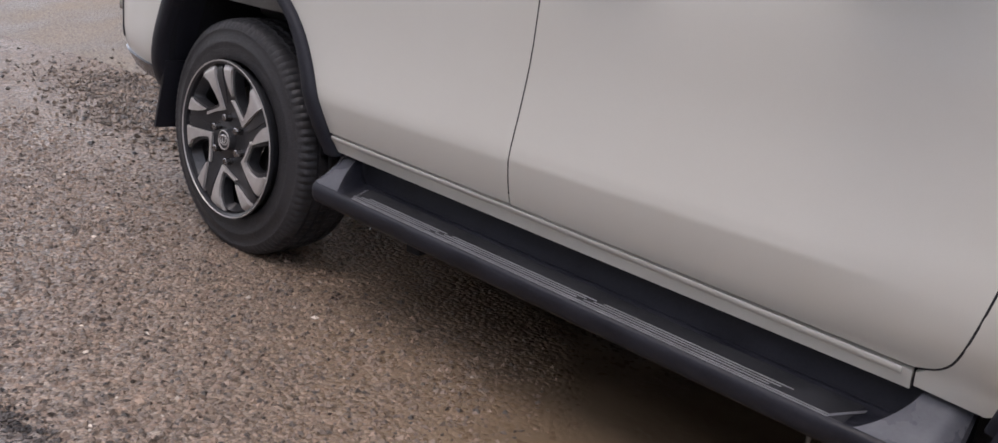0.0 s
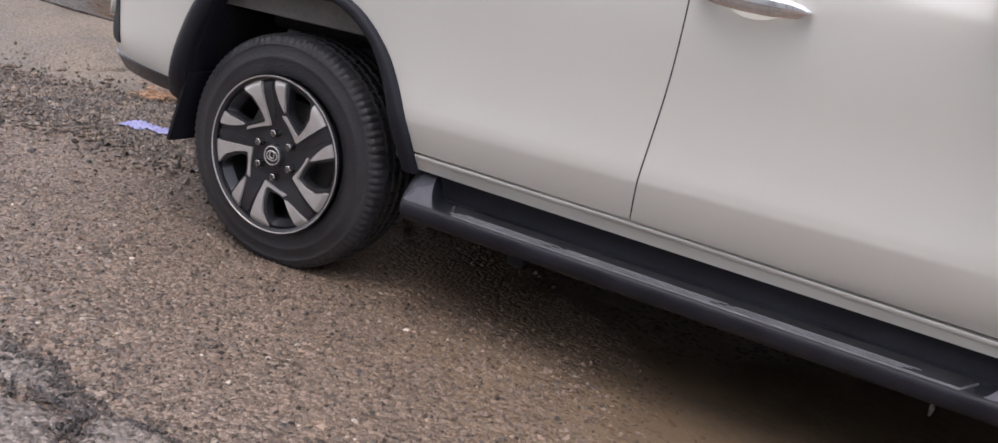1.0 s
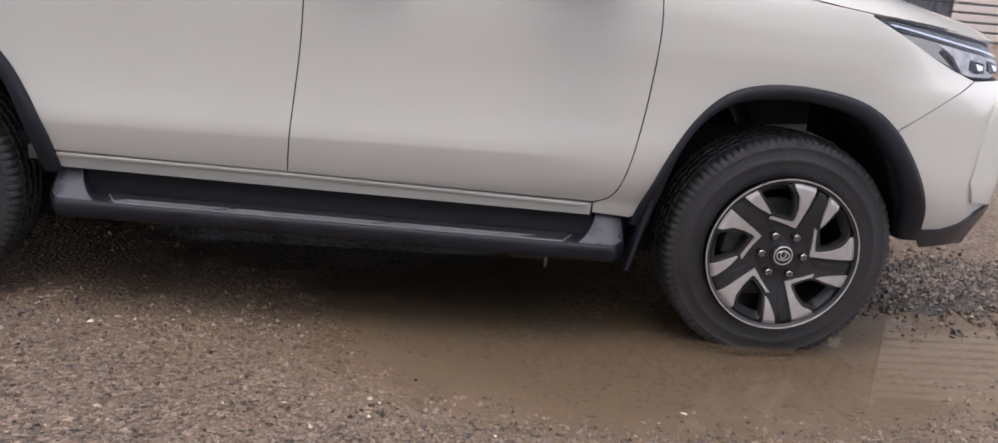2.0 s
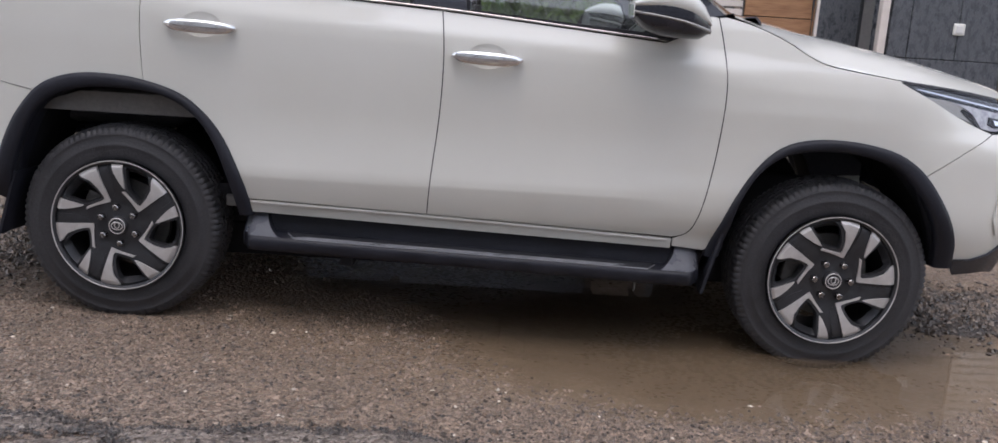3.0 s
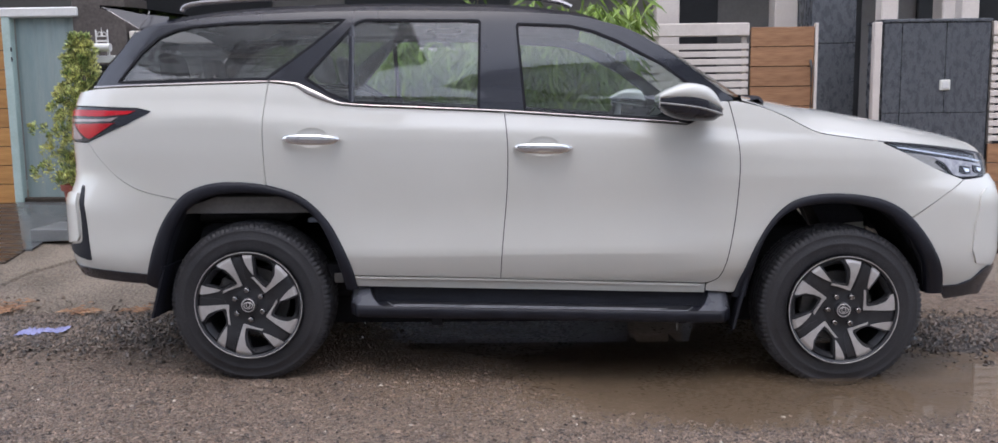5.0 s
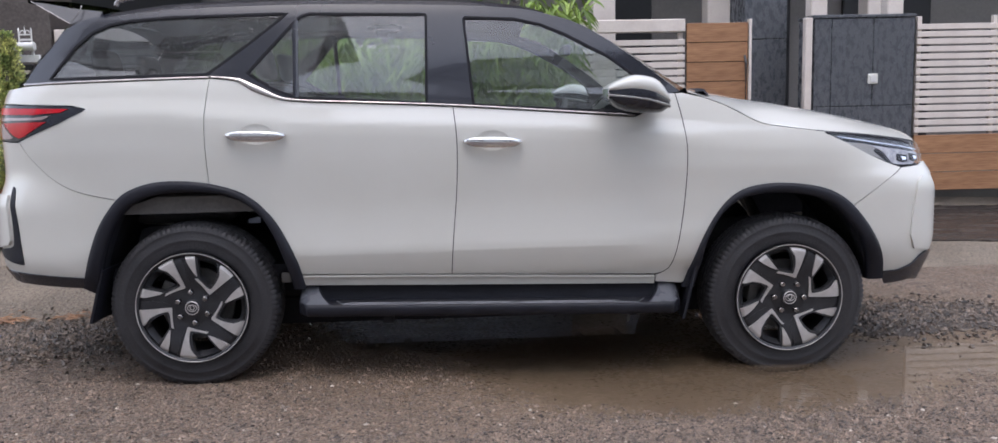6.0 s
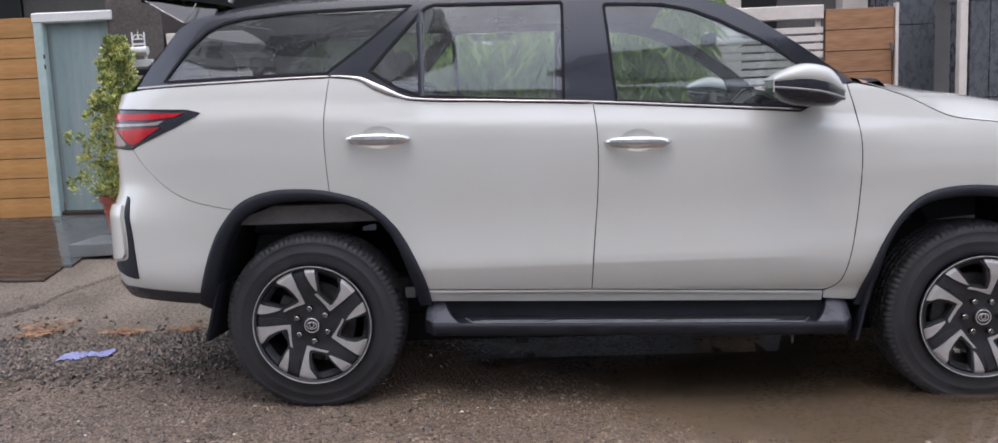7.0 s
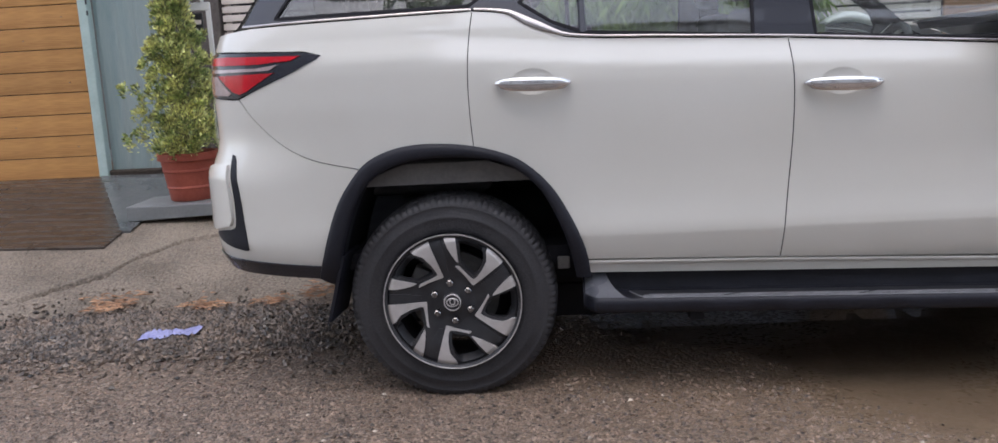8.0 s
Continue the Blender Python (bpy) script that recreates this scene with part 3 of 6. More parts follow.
def side_in(u, z):
    """How far the flank lies inside the plan outline: a shoulder edge under the windows and a crease low on the doors."""
    z1 = z + (1.19 - shoulder_z(u)) * smooth(0.80, 1.0, z) * smooth(1.50, 1.33, z)
    k = smooth(2.20, 1.85, u) * smooth(0.30, 0.42, u)
    if k == 0:
        f = smooth(2.20, 2.55, u)
        return side_soft(z1) * (1 - f) + side_plain(z1) * f
    return k * side_crease(z1) + (1 - k) * side_soft(z1)


front_in = pchip([0.36, 0.42, 0.50, 0.60, 0.80, 0.87, 0.93, 1.03, 1.10, 1.2], [0.07, 0.045, 0.012, 0.0, 0.0, 0.01, 0.045, 0.09, 0.16, 0.3])
rear_in = pchip([0.42, 0.50, 0.56, 0.62, 0.84, 0.90, 0.95, 1.00, 1.10, 1.20, 1.30, 1.39, 1.50, 1.65, 1.76],
                [0.09, 0.045, 0.012, 0.0, 0.0, 0.016, 0.035, 0.042, 0.040, 0.042, 0.060, 0.095, 0.150, 0.25, 0.35])


def body(u, z, off=0.0, side=-1):
    """The place on the car's skin at u along it and z up, lifted by off; side -1 faces the camera."""
    e = 0.004
    x, w = plan_x(u), plan_w(u)
    dx, dw = plan_x(u + e) - plan_x(u - e), plan_w(u + e) - plan_w(u - e)
    k = math.hypot(dx, dw)
    nx, nw = -dw / k, dx / k
    f, r = smooth(2.85, 3.4, u), smooth(-0.40, -0.85, u)
    d = side_in(u, z) * (1 - f) * (1 - r) + front_in(z) * f + rear_in(z) * r - off
    return Vector((x - nx * d, side * (w - nw * d), z))

# ---- the ground ----
def puddle(x, y):
    """Metres inside the puddle's shore, below 0 outside: a pool by the front wheel, its tail, and a sheet under the car."""
    d = max(r * (1 - math.hypot((x - a) / w, (y - b) / r)) for a, b, w, r in ((2.35, -0.72, 1.18, 0.86), (3.75, -0.88, 1.45, 0.31), (1.40, 0.30, 1.02, 0.74), (2.9, 0.1, 0.55, 0.5)))
    return d + 0.09 * noise.noise((x * 1.7, y * 1.7, 3.1)) + 0.05 * noise.noise((x * 5.1, y * 5.1, 1.7))


def apron_edge(x):
    return 0.39 + 0.13 * (x + 2.5) + 0.03 * noise.noise((x * 3, 0, 5))


apron_rise = pchip([-0.2, 0.0, 0.2, 0.45, 1.3, 2.3, 4.0], [-0.03, 0.012, 0.075, 0.15, 0.30, 0.485, 0.55])


shore_z = pchip([-0.5, -0.15, 0.0, 0.12, 0.30, 0.55], [0.012, 0.006, 0.0, -0.007, -0.024, -0.040])


def road_z(x, y):
    near = smooth(9, 4, abs(x - 1)) * smooth(9, 5, abs(y + 1))
    z = near * (0.010 * noise.noise((x * 1.7, y * 1.7, 0)) + 0.004 * noise.noise((x * 7, y * 7, 2)) + 0.0022 * noise.noise((x * 31, y * 31, 4)))
    d = puddle(x, y)
    z += shore_z(d) + 0.006 * smooth(0.35, 0.05, abs(d)) * noise.noise((x * 11, y * 11, 5))
    heap = math.exp(-((x + 1.35) / 1.0) ** 2 - ((y - 0.05) / 0.34) ** 2) + 0.9 * math.exp(-((x - 3.75) / 0.55) ** 2 - ((y + 0.15) / 0.30) ** 2)
    return z + 0.035 * heap


def spread_axis(lo, hi, fine, reach):
    a = list(np.arange(lo, hi + fine / 2, fine))
    g, s = [], fine
    while not g or g[-1] < reach:
        s *= 1.35
        g.append((g[-1] if g else 0) + s)
    return [lo - d for d in reversed(g)] + a + [hi + d for d in g]


gx, gy = spread_axis(-3.4, 5.4, 0.03, 700), spread_axis(-2.9, 1.2, 0.03, 700)
verts = [(x, y, road_z(x, y) if -9 < x < 11 and -9 < y < 4 else 0.0) for y in gy for x in gx]
w = len(gx)
faces = [(j * w + i, j * w + i + 1, (j + 1) * w + i + 1, (j + 1) * w + i) for j in range(len(gy) - 1) for i in range(w - 1)]
ground = mesh_of("ground", verts, faces, soft=True)
mud = ground.attributes.new("mud", "FLOAT", "POINT")
for v in ground.vertices:
    if 0 < v.co.x < 5.8 and -2.1 < v.co.y < 1.3:
        mud.data[v.index].value = smooth(-0.22, 0.20, puddle(v.co.x, v.co.y))
tagged(part("ground", ground, M["road"]), "worn wet brown chip-seal road with gravel and silt", "road", kind="structure")

# muddy water that stands where the road dips under it
px, py = np.arange(0.2, 5.4, 0.04), np.arange(-2.0, 1.1, 0.04)
keep = [[puddle(x, y) > -0.20 for x in px] for y in py]
verts = [(x, y, 0.0) for y in py for x in px]
w = len(px)
faces = [(j * w + i, j * w + i + 1, (j + 1) * w + i + 1, (j + 1) * w + i) for j in range(len(py) - 1) for i in range(w - 1) if keep[j][i]]
water = mesh_of("puddle", verts, faces, soft=True)
deep = water.attributes.new("depth", "FLOAT", "POINT")
for v in water.vertices:
    deep.data[v.index].value = max(0.0, -road_z(v.co.x, v.co.y))
tagged(part("puddle", water, M["water"]), "shallow puddle of muddy brown rain water", "puddle", kind="structure")

# an older, darker layer of asphalt with a broken edge
def tar_edge(x):
    e = float(np.interp(x, (-14, -1.0, -0.4, 0.0, 0.37, 0.9, 1.22, 1.5, 1.64, 1.70, 2.4), (-1.88, -1.85, -1.82, -1.81, -1.875, -1.83, -1.80, -1.88, -1.99, -2.12, -2.3)))
    return e + 0.02 * noise.noise((x * 3.2, 1, 0)) + 0.025 * noise.noise((x * 9, 2, 0)) + 0.014 * noise.noise((x * 27, 3, 0))


def hollow(x, y):
    """1 in the middle of a washed-out hollow in the asphalt, 0 at its rim."""
    return 1 - math.hypot((x - 1.42 - 0.25 * (y + 2.1)) / 0.20, (y + 2.12) / 0.19) + 0.35 * noise.noise((x * 7, y * 7, 4)) + 0.15 * noise.noise((x * 25, y * 25, 4))


CRACKS = [[(-1.45, -1.55), (-1.18, -1.56), (-0.98, -1.575), (-0.79, -1.57)], [(-0.95, -1.98), (-0.80, -1.93), (-0.59, -1.87), (-0.44, -1.94), (-0.33, -1.97)],
          [(0.08, -2.25), (0.03, -2.08), (0.08, -1.97), (0.22, -1.93), (0.38, -1.92), (0.43, -2.0)], [(1.27, -2.16), (1.25, -1.98), (1.30, -1.95)], [(1.66, -2.02), (1.70, -2.2), (1.69, -2.5)]]


def to_crack(x, y):
    best = 9.0
    for line in CRACKS:
        for (a, b), (c, d) in zip(line, line[1:]):
            t = min(max(((x - a) * (c - a) + (y - b) * (d - b)) / ((c - a) ** 2 + (d - b) ** 2), 0), 1)
            best = min(best, math.hypot(x - a - t * (c - a), y - b - t * (d - b)))
    return best


xs = np.concatenate([np.arange(-14.0, -3.2, 0.25), np.arange(-3.2, 2.35, 0.022)])
rows = []
for k in range(58):
    row = []
    for x in xs:
        e = tar_edge(x)
        d = (k - 2) * 0.014 if k < 10 else 0.112 + (k - 9) * 0.030 if k < 34 else 0.862 + (k - 33) * 0.16 if k < 50 else 3.4 + (k - 49) * 1.0
        y = e - d
        lip = 0.015 * smooth(-0.03, 0.03, d) * (0.7 + 0.5 * noise.noise((x * 5, y * 5, 8))) - 0.006 * (k == 0)
        lip -= 0.045 * smooth(1.60, 1.78, x + 0.06 * noise.noise((x * 1.5, y * 2.0, 12)) + 0.04 * noise.noise((x * 9, y * 9, 12)))
        if x > -3.2 and y > -3.0:
            lip -= 0.016 * smooth(0.05, 0.0, to_crack(x, y) + 0.02 * noise.noise((x * 20, y * 20, 6)))
            lip -= 0.045 * smooth(-0.08, 0.25, hollow(x, y))
        row.append((x, y, road_z(x, y) + lip + 0.004 * noise.noise((x * 12, y * 12, 9)) + 0.005 * noise.noise((x * 40, y * 40, 3))))
    rows.append(row)
tagged(part("asphalt_patch", loft(rows, angle=80), M["tar"]), "grey cracked old asphalt layer with a dark broken edge", "asphalt", kind="structure")
rows = [[(x, y, road_z(x, y) + 0.005 + 0.004 * smooth(0.30, -0.05, hollow(x, y)) - 0.04 * smooth(-0.02, -0.25, hollow(x, y)) + 0.003 * noise.noise((x * 30, y * 30, 2))) for x in np.arange(1.16, 1.70, 0.012)] for y in np.arange(-2.36, -1.90, 0.012)]
tagged(part("silt_hollow", loft(rows, angle=80), M["silt"]), "pale wet silt in a washed-out asphalt hollow", "silt", kind="structure")

# concrete apron that climbs to the gate, with a long crack
def apron_z(x, y):
    calm = 1 - 0.75 * smooth(1.0, 1.2, y)
    return apron_rise(y - apron_edge(x)) + calm * (0.006 * noise.noise((x * 3, y * 3, 1)) + 0.004 * noise.noise((x * 14, y * 14, 2)) + 0.002 * noise.noise((x * 40, y * 40, 3)))


def crack_y(x):
    y = float(np.interp(x, (-2.6, -2.13, -2.098, -2.054, -1.976, -1.908, -1.843, -1.74, -1.69, -1.2), (0.55, 0.836, 0.934, 1.034, 1.135, 1.25, 1.33, 1.345, 1.374, 1.50)))
    return y + 0.035 * noise.noise((x * 9, 0, 0)) + 0.022 * noise.noise((x * 31, 1, 0))


xs, rows = np.concatenate([np.arange(-7.0, -2.8, 0.1), np.arange(-2.8, -0.8, 0.016), np.arange(-0.8, 8.05, 0.1)]), []
for k in range(116):
    row = []
    for x in xs:
        y = apron_edge(x) - 0.05 + k * 0.0125 if k < 84 else apron_edge(x) + 1.0 + (k - 84) * 0.07
        cut = 0.15 * smooth(0.034, 0.006, abs(y - crack_y(x))) * smooth(-2.6, -2.3, x) * smooth(-0.9, -1.2, x)
        row.append((x, y, apron_z(x, y) - cut))
    rows.append(row)
tagged(part("pavement", loft(rows, angle=80), M["concrete"]), "sloping worn concrete apron with a long crack", "pavement", kind="structure")

# loose stones
def on_road(rng):
    x, y = rng.uniform(-2.2, 4.2), -0.75 - 1.5 * rng.random() + rng.normal(0, 0.12)
    if puddle(x, y) > 0.20 * rng.random() - 0.06:
        y = -1.70 + rng.normal(0, 0.13)
    if hollow(x, y) > -0.25:
        x += 0.75
    return x, y, road_z(x, y) + 0.0005


def on_heap(rng):
    if rng.random() < 0.78:
        x, y = -1.45 + rng.normal(0, 0.72), 0.04 + rng.normal(0, 0.22)
    else:
        x, y = 3.72 + rng.normal(0, 0.36), -0.14 + rng.normal(0, 0.20)
    z = max(road_z(x, y), apron_z(x, y) if y > apron_edge(x) - 0.05 else -1)
    return x, y, z + 0.006


def on_edge(rng):
    if rng.random() < 0.62:
        x = rng.uniform(-3.0, 1.68)
        y = tar_edge(x) + rng.normal(-0.005, 0.022)
    else:
        line = CRACKS[rng.integers(len(CRACKS))]
        k = rng.integers(len(line) - 1)
        t = rng.random()
        x = line[k][0] + t * (line[k + 1][0] - line[k][0]) + rng.normal(0, 0.020)
        y = line[k][1] + t * (line[k + 1][1] - line[k][1]) + rng.normal(0, 0.016)
    return x, y, road_z(x, y) + (0.010 if y < tar_edge(x) else 0.004)


tagged(part("road_gravel", stones(52000, on_road, (0.0025, 0.0115), 1), M["chips"]), "small pale stone chippings loose on the wet road", "gravel", kind="stuff")
tagged(part("dark_gravel", stones(19000, on_heap, (0.004, 0.019), 2), M["dark_gravel"]), "wet dark gravel heaped along the road edge", "gravel", kind="stuff")
tagged(part("asphalt_crumbs", stones(9000, on_edge, (0.002, 0.009), 3), M["crumbs"]), "dark asphalt crumbs along the broken road edge", "gravel", kind="stuff")



def on_apron(rng):
    x, y = rng.uniform(-2.9, -0.9), 0.0
    y = apron_edge(x) + 0.03 + rng.random() * (1.15 - apron_edge(x))
    return x, y, apron_z(x, y) - 0.0005


def gravel_bed(cx, cy, rx, ry, seed):
    """A low mound of packed wet gravel that thins out into the road."""
    rows = []
    for j in range(41):
        row = []
        for i in range(91):
            u, v = i / 45 - 1, j / 20 - 1
            x, y = cx + rx * u, cy + ry * v
            d = 1 - math.hypot(u, v) + 0.28 * noise.noise((x * 3, y * 5, seed)) + 0.15 * noise.noise((x * 11, y * 13, seed))
            z = max(road_z(x, y), apron_z(x, y) if y > apron_edge(x) - 0.05 else -1)
            row.append((x, y, z - 0.012 + 0.0165 * smooth(-0.05, 0.30, d) + 0.004 * noise.noise((x * 45, y * 45, seed))))
        rows.append(row)
    return loft(rows, angle=80)


tagged(part("gravel_bed", gravel_bed(-1.40, 0.06, 1.35, 0.48, 3), M["gravel_bed"]), "packed wet dark gravel along the road edge", "gravel", kind="stuff")
tagged(part("gravel_bed", gravel_bed(3.74, -0.13, 0.72, 0.42, 7), M["gravel_bed"]), "packed wet dark gravel along the road edge", "gravel", kind="stuff")
tagged(part("apron_pebbles", stones(2600, on_apron, (0.002, 0.008), 6), M["chips"]), "small stones set in the worn concrete apron", "pebbles", kind="stuff")
tagged(part("pale_pebbles", stones(230, on_road, (0.004, 0.012), 4), M["pebble"]), "scattered pale pebbles on the wet road", "pebbles", kind="stuff")


def litter(rng, spots):
    vs, fs = [], []
    for k in range(230):
        cx, cy = spots[rng.integers(len(spots))]
        x, y = cx + rng.normal(0, 0.055), cy + rng.normal(0, 0.05)
        z = max(road_z(x, y), apron_z(x, y) if y > apron_edge(x) - 0.05 else -1) + 0.018 + 0.014 * rng.random()
        t, ln, wd = rng.normal(0, 0.5), rng.uniform(0.02, 0.085), rng.uniform(0.002, 0.006)
        c, s = math.cos(t), math.sin(t)
        for a, b, h in ((-1, -1, 0), (1, -1, 0.3), (1, 1, 0.3), (-1, 1, 0), (0, 0, 1)):
            vs.append((x + a * ln / 2 * c - b * wd * s, y + a * ln / 2 * s + b * wd * c, z + h * 0.008))
        fs += [[5 * k + i for i in q] for q in ((0, 1, 4), (1, 2, 4), (2, 3, 4), (3, 0, 4))]
    return mesh_of("leaf_litter", vs, fs)


tagged(part("leaf_litter", litter(np.random.default_rng(5), [(-2.03, 0.52), (-1.92, 0.55), (-1.97, 0.46), (-1.48, 0.46), (-1.38, 0.42), (-1.10, 0.50), (-0.92, 0.64)]), M["straw"]),
       "dry orange-brown leaves and straw on wet gravel", "leaf litter", kind="stuff")

# a crumpled rag
rows = []
for j in range(9):
    row = []
    for i in range(22):
        x, y = -1.545 + i * 0.0125, -0.15 + j * 0.0125 + 0.022 * noise.noise((i * 0.3, 0, 2)) + 0.0022 * i
        squeeze = 1 - 0.45 * math.exp(-((i - 13) / 2.5) ** 2)
        y = -0.10 + (y + 0.10) * squeeze
        row.append((x, y, road_z(x, y) + 0.012 + 0.020 * abs(noise.noise((i * 0.45, j * 0.5, 1))) + 0.012 * noise.noise((i * 0.9, j * 0.9, 4))))
    rows.append(row)
tagged(part("rag", loft(rows, angle=60), M["cloth"]), "crumpled violet-blue rag lying on dark gravel", "rag")

# ---- the house front behind the car ----
GATE_Y = 2.64


def plank_panel(name, label, category, x0, x1, z0, z1, count, mat, y=GATE_Y, t=0.028):
    ob = thing(name, label, category, pose(x0, y, z0))
    h = (z1 - z0) / count
    me = bpy.data.meshes.new("plank")
    bm = box(0, x1 - x0, 0, t, 0.003, h - 0.003, bevel=0.003)
    bm.to_mesh(me)
    bm.free()
    for k in range(count):
        part("plank", me, mat, ob, place=pose(0, 0, k * h))
    return ob


gate = plank_panel("wooden_gate", "varnished honey-brown horizontal plank gate over a wet tiled drive", "gate", -5.2, -3.00, 0.488, 2.085, 10, M["wood"])
part("gate_backing", box(0, 2.20, 0.03, 0.06, 0.0, 1.6), M["opening"], gate)
bolt = bpy.data.meshes.new("bolt")
bm = bmesh.new()
bmesh.ops.create_cone(bm, cap_ends=True, segments=8, radius1=0.005, radius2=0.004, depth=0.008, matrix=pose(0, 0, 0, 90))
bm.to_mesh(bolt)
bm.free()
for x, k in ((2.06, 1), (2.06, 4), (1.75, 6), (1.6, 2), (2.06, 7), (1.9, 8)):
    part("bolt", bolt, M["nut"], gate, place=pose(x, -0.003, 0.1585 * k + 0.08))

post = thing("gate_post", "pale green painted steel gate post with hinges", "gate post", pose(-2.955, GATE_Y, 0.47))
part("post_tube", box(-0.036, 0.036, -0.045, 0.03, 0.0, 1.62, 0.006), M["pale_green"], post)
for z in (1.30, 1.22):
    part("hinge", box(0.028, 0.040, -0.052, -0.040, z - 0.018, z + 0.018, 0.003), M["plate"], post)
shed = thing("metal_panel", "weathered teal sheet metal panel with a pale cap and mossy foot", "panel", pose(-2.91, GATE_Y, 0.47))
rows = [[(x, 0.012 * (0.5 + 0.5 * math.cos(x * 42)) ** 6 + 0.02, z) for x in np.arange(0, 0.53, 0.012)] for z in (0.06, 0.5, 1.0, 1.56)]
part("sheet", loft(rows), M["teal"], shed)
part("cap", box(-0.09, 0.56, -0.05, 0.06, 1.56, 1.64, 0.01), M["white"], shed, "pale painted metal cap")
part("foot", box(-0.01, 0.55, -0.03, 0.06, -0.03, 0.065, 0.01), M["soil"], shed, "dark mossy concrete foot")

pillar = thing("stone_pillar", "dark brown granite-clad gate pillar", "pillar", pose(-2.40, GATE_Y, 0.45))
part("cladding", box(0, 0.44, -0.03, 0.45, 0, 1.75, 0.006), M["brown_granite"], pillar)

# a white metal stand that carries a pipe-shaped letter holder and a name plate
stand = thing("letter_stand", "white metal stand with pipe letter holder and black name plate", "letter box", pose(-1.92, 2.06, 0.40))
part("top_bar", box(-0.092, 0.097, -0.015, 0.015, 1.228, 1.282, 0.004), M["white"], stand)
part("post", box(0.068, 0.097, -0.013, 0.013, 0.0, 1.228, 0.003), M["white"], stand)
part("post", box(-0.092, -0.068, -0.002, 0.013, 0.0, 1.228, 0.003), M["white"], stand)
for x in (-0.045, 0.045):
    part("bar", box(x - 0.010, x + 0.010, -0.008, 0.008, 1.282, 1.315, 0.002), M["white"], stand)
part("pipe", tube([(-0.070, -0.03, 1.342), (0.075, -0.03, 1.342)], 0.031, 18), M["white"], stand)
# Closed black disc paints the shade inside the pipe's open end.
part("pipe_mouth", tube([(-0.0745, -0.03, 1.342), (-0.068, -0.03, 1.342)], 0.025, 18), M["plate"], stand, "disc painted black for the pipe's dark inside")
for x in (-0.045, 0.045):
    part("bar", tube([(x, 0, 1.36), (x, 0, 1.462)], 0.006, 8), M["white"], stand)
    part("finial", tube([(x, 0, 1.462), (x, 0, 1.468), (x, 0, 1.480)], 0.009, 8, 0.3), M["white"], stand)
part("rail", box(-0.05, 0.05, -0.006, 0.006, 1.385, 1.400, 0.002), M["white"], stand)
part("rail", box(-0.05, 0.05, -0.006, 0.006, 1.425, 1.434, 0.002), M["white"], stand)
for s_ in (-1, 1):
    part("scroll", tube([(s_ * 0.045, 0, 1.434), (s_ * 0.02, 0, 1.462), (0, 0, 1.452)], 0.004, 6), M["white"], stand)
part("finial", tube([(0, 0, 1.43), (0, 0, 1.455), (0, 0, 1.465), (0, 0, 1.497)], 0.009, 8, 0.1), M["white"], stand)
board = part("name_plate", box(-0.073, 0.048, -0.024, -0.008, 1.044, 1.214, 0.003), M["plate"], stand, "black name plate")
part("lettering", box(-0.062, 0.037, -0.0265, -0.0245, 1.140, 1.168), M["cream"], board, "pale row of lettering")
part("lettering", box(-0.034, 0.010, -0.0265, -0.0245, 1.086, 1.112), M["cream"], board, "pale row of lettering")
part("plate_edge", box(-0.070, 0.045, -0.0265, -0.0245, 1.046, 1.054), M["wood"], board, "thin ochre edge")


def slat_fence(name, label, x0, x1, z0, z1, pitch, high, y):
    ob = thing(name, label, "fence", pose(x0, y, z0))
    me = bpy.data.meshes.new("slat")
    bm = box(0, x1 - x0, -0.012, 0.012, 0, high, bevel=0.003)
    bm.to_mesh(me)
    bm.free()
    for k in range(int((z1 - z0) / pitch)):
        part("slat", me, M["cream"], ob, place=pose(0, 0, k * pitch))
    pm = bpy.data.meshes.new("upright")
    bm = box(-0.02, 0.02, 0.014, 0.05, -0.02, z1 - z0, bevel=0.003)
    bm.to_mesh(pm)
    bm.free()
    k = max(2, round((x1 - x0) / 0.75) + 1)
    for i in range(k):
        part("upright", pm, M["cream"], ob, place=pose(0.03 + (x1 - x0 - 0.06) * i / (k - 1), 0, 0))
    return ob


fence = slat_fence("slatted_fence", "cream painted horizontal slat fence with a solid top rail", -1.945, 3.17, 0.52, 1.80, 0.062, 0.046, GATE_Y + 0.02)
part("top_rail", box(0, 5.115, -0.03, 0.05, 1.285, 1.39, 0.006), M["cream"], fence)
wicket = plank_panel("wicket_gate", "brown plank wicket gate with a pale steel edge", "gate", 3.185, 3.70, 0.42, 1.875, 9, M["wood_dark"], GATE_Y - 0.005)
part("steel_edge", box(0.52, 0.545, -0.012, 0.04, 0.0, 1.48, 0.003), M["cream"], wicket, "pale steel edge")
part("handle", tube([(0.485, -0.012, 0.62), (0.485, -0.045, 0.68), (0.485, -0.045, 1.12), (0.485, -0.012, 1.18)], 0.010, 8), M["plate"], wicket, "dark upright pull handle")
part("gate_frame", box(0.0, 0.545, 0.03, 0.05, 0, 1.44), M["opening"], wicket)
wall2 = thing("granite_wall", "black granite-clad wall with thin joints between slabs", "wall", pose(4.27, GATE_Y, 0.36))
for (a, b, c, d) in ((0.0, 0.145, 0.80, 1.53), (0.150, 0.505, 0.80, 1.53), (0.510, 0.860, 0.80, 1.53), (0.0, 0.145, 0.0, 0.795), (0.150, 0.860, 0.0, 0.795)):
    part("slab", box(a, b, 0, 0.35, c, d, 0.003), M["granite"], wall2)
part("core", box(0.01, 0.85, 0.02, 0.33, 0, 1.5), M["opening"], wall2)
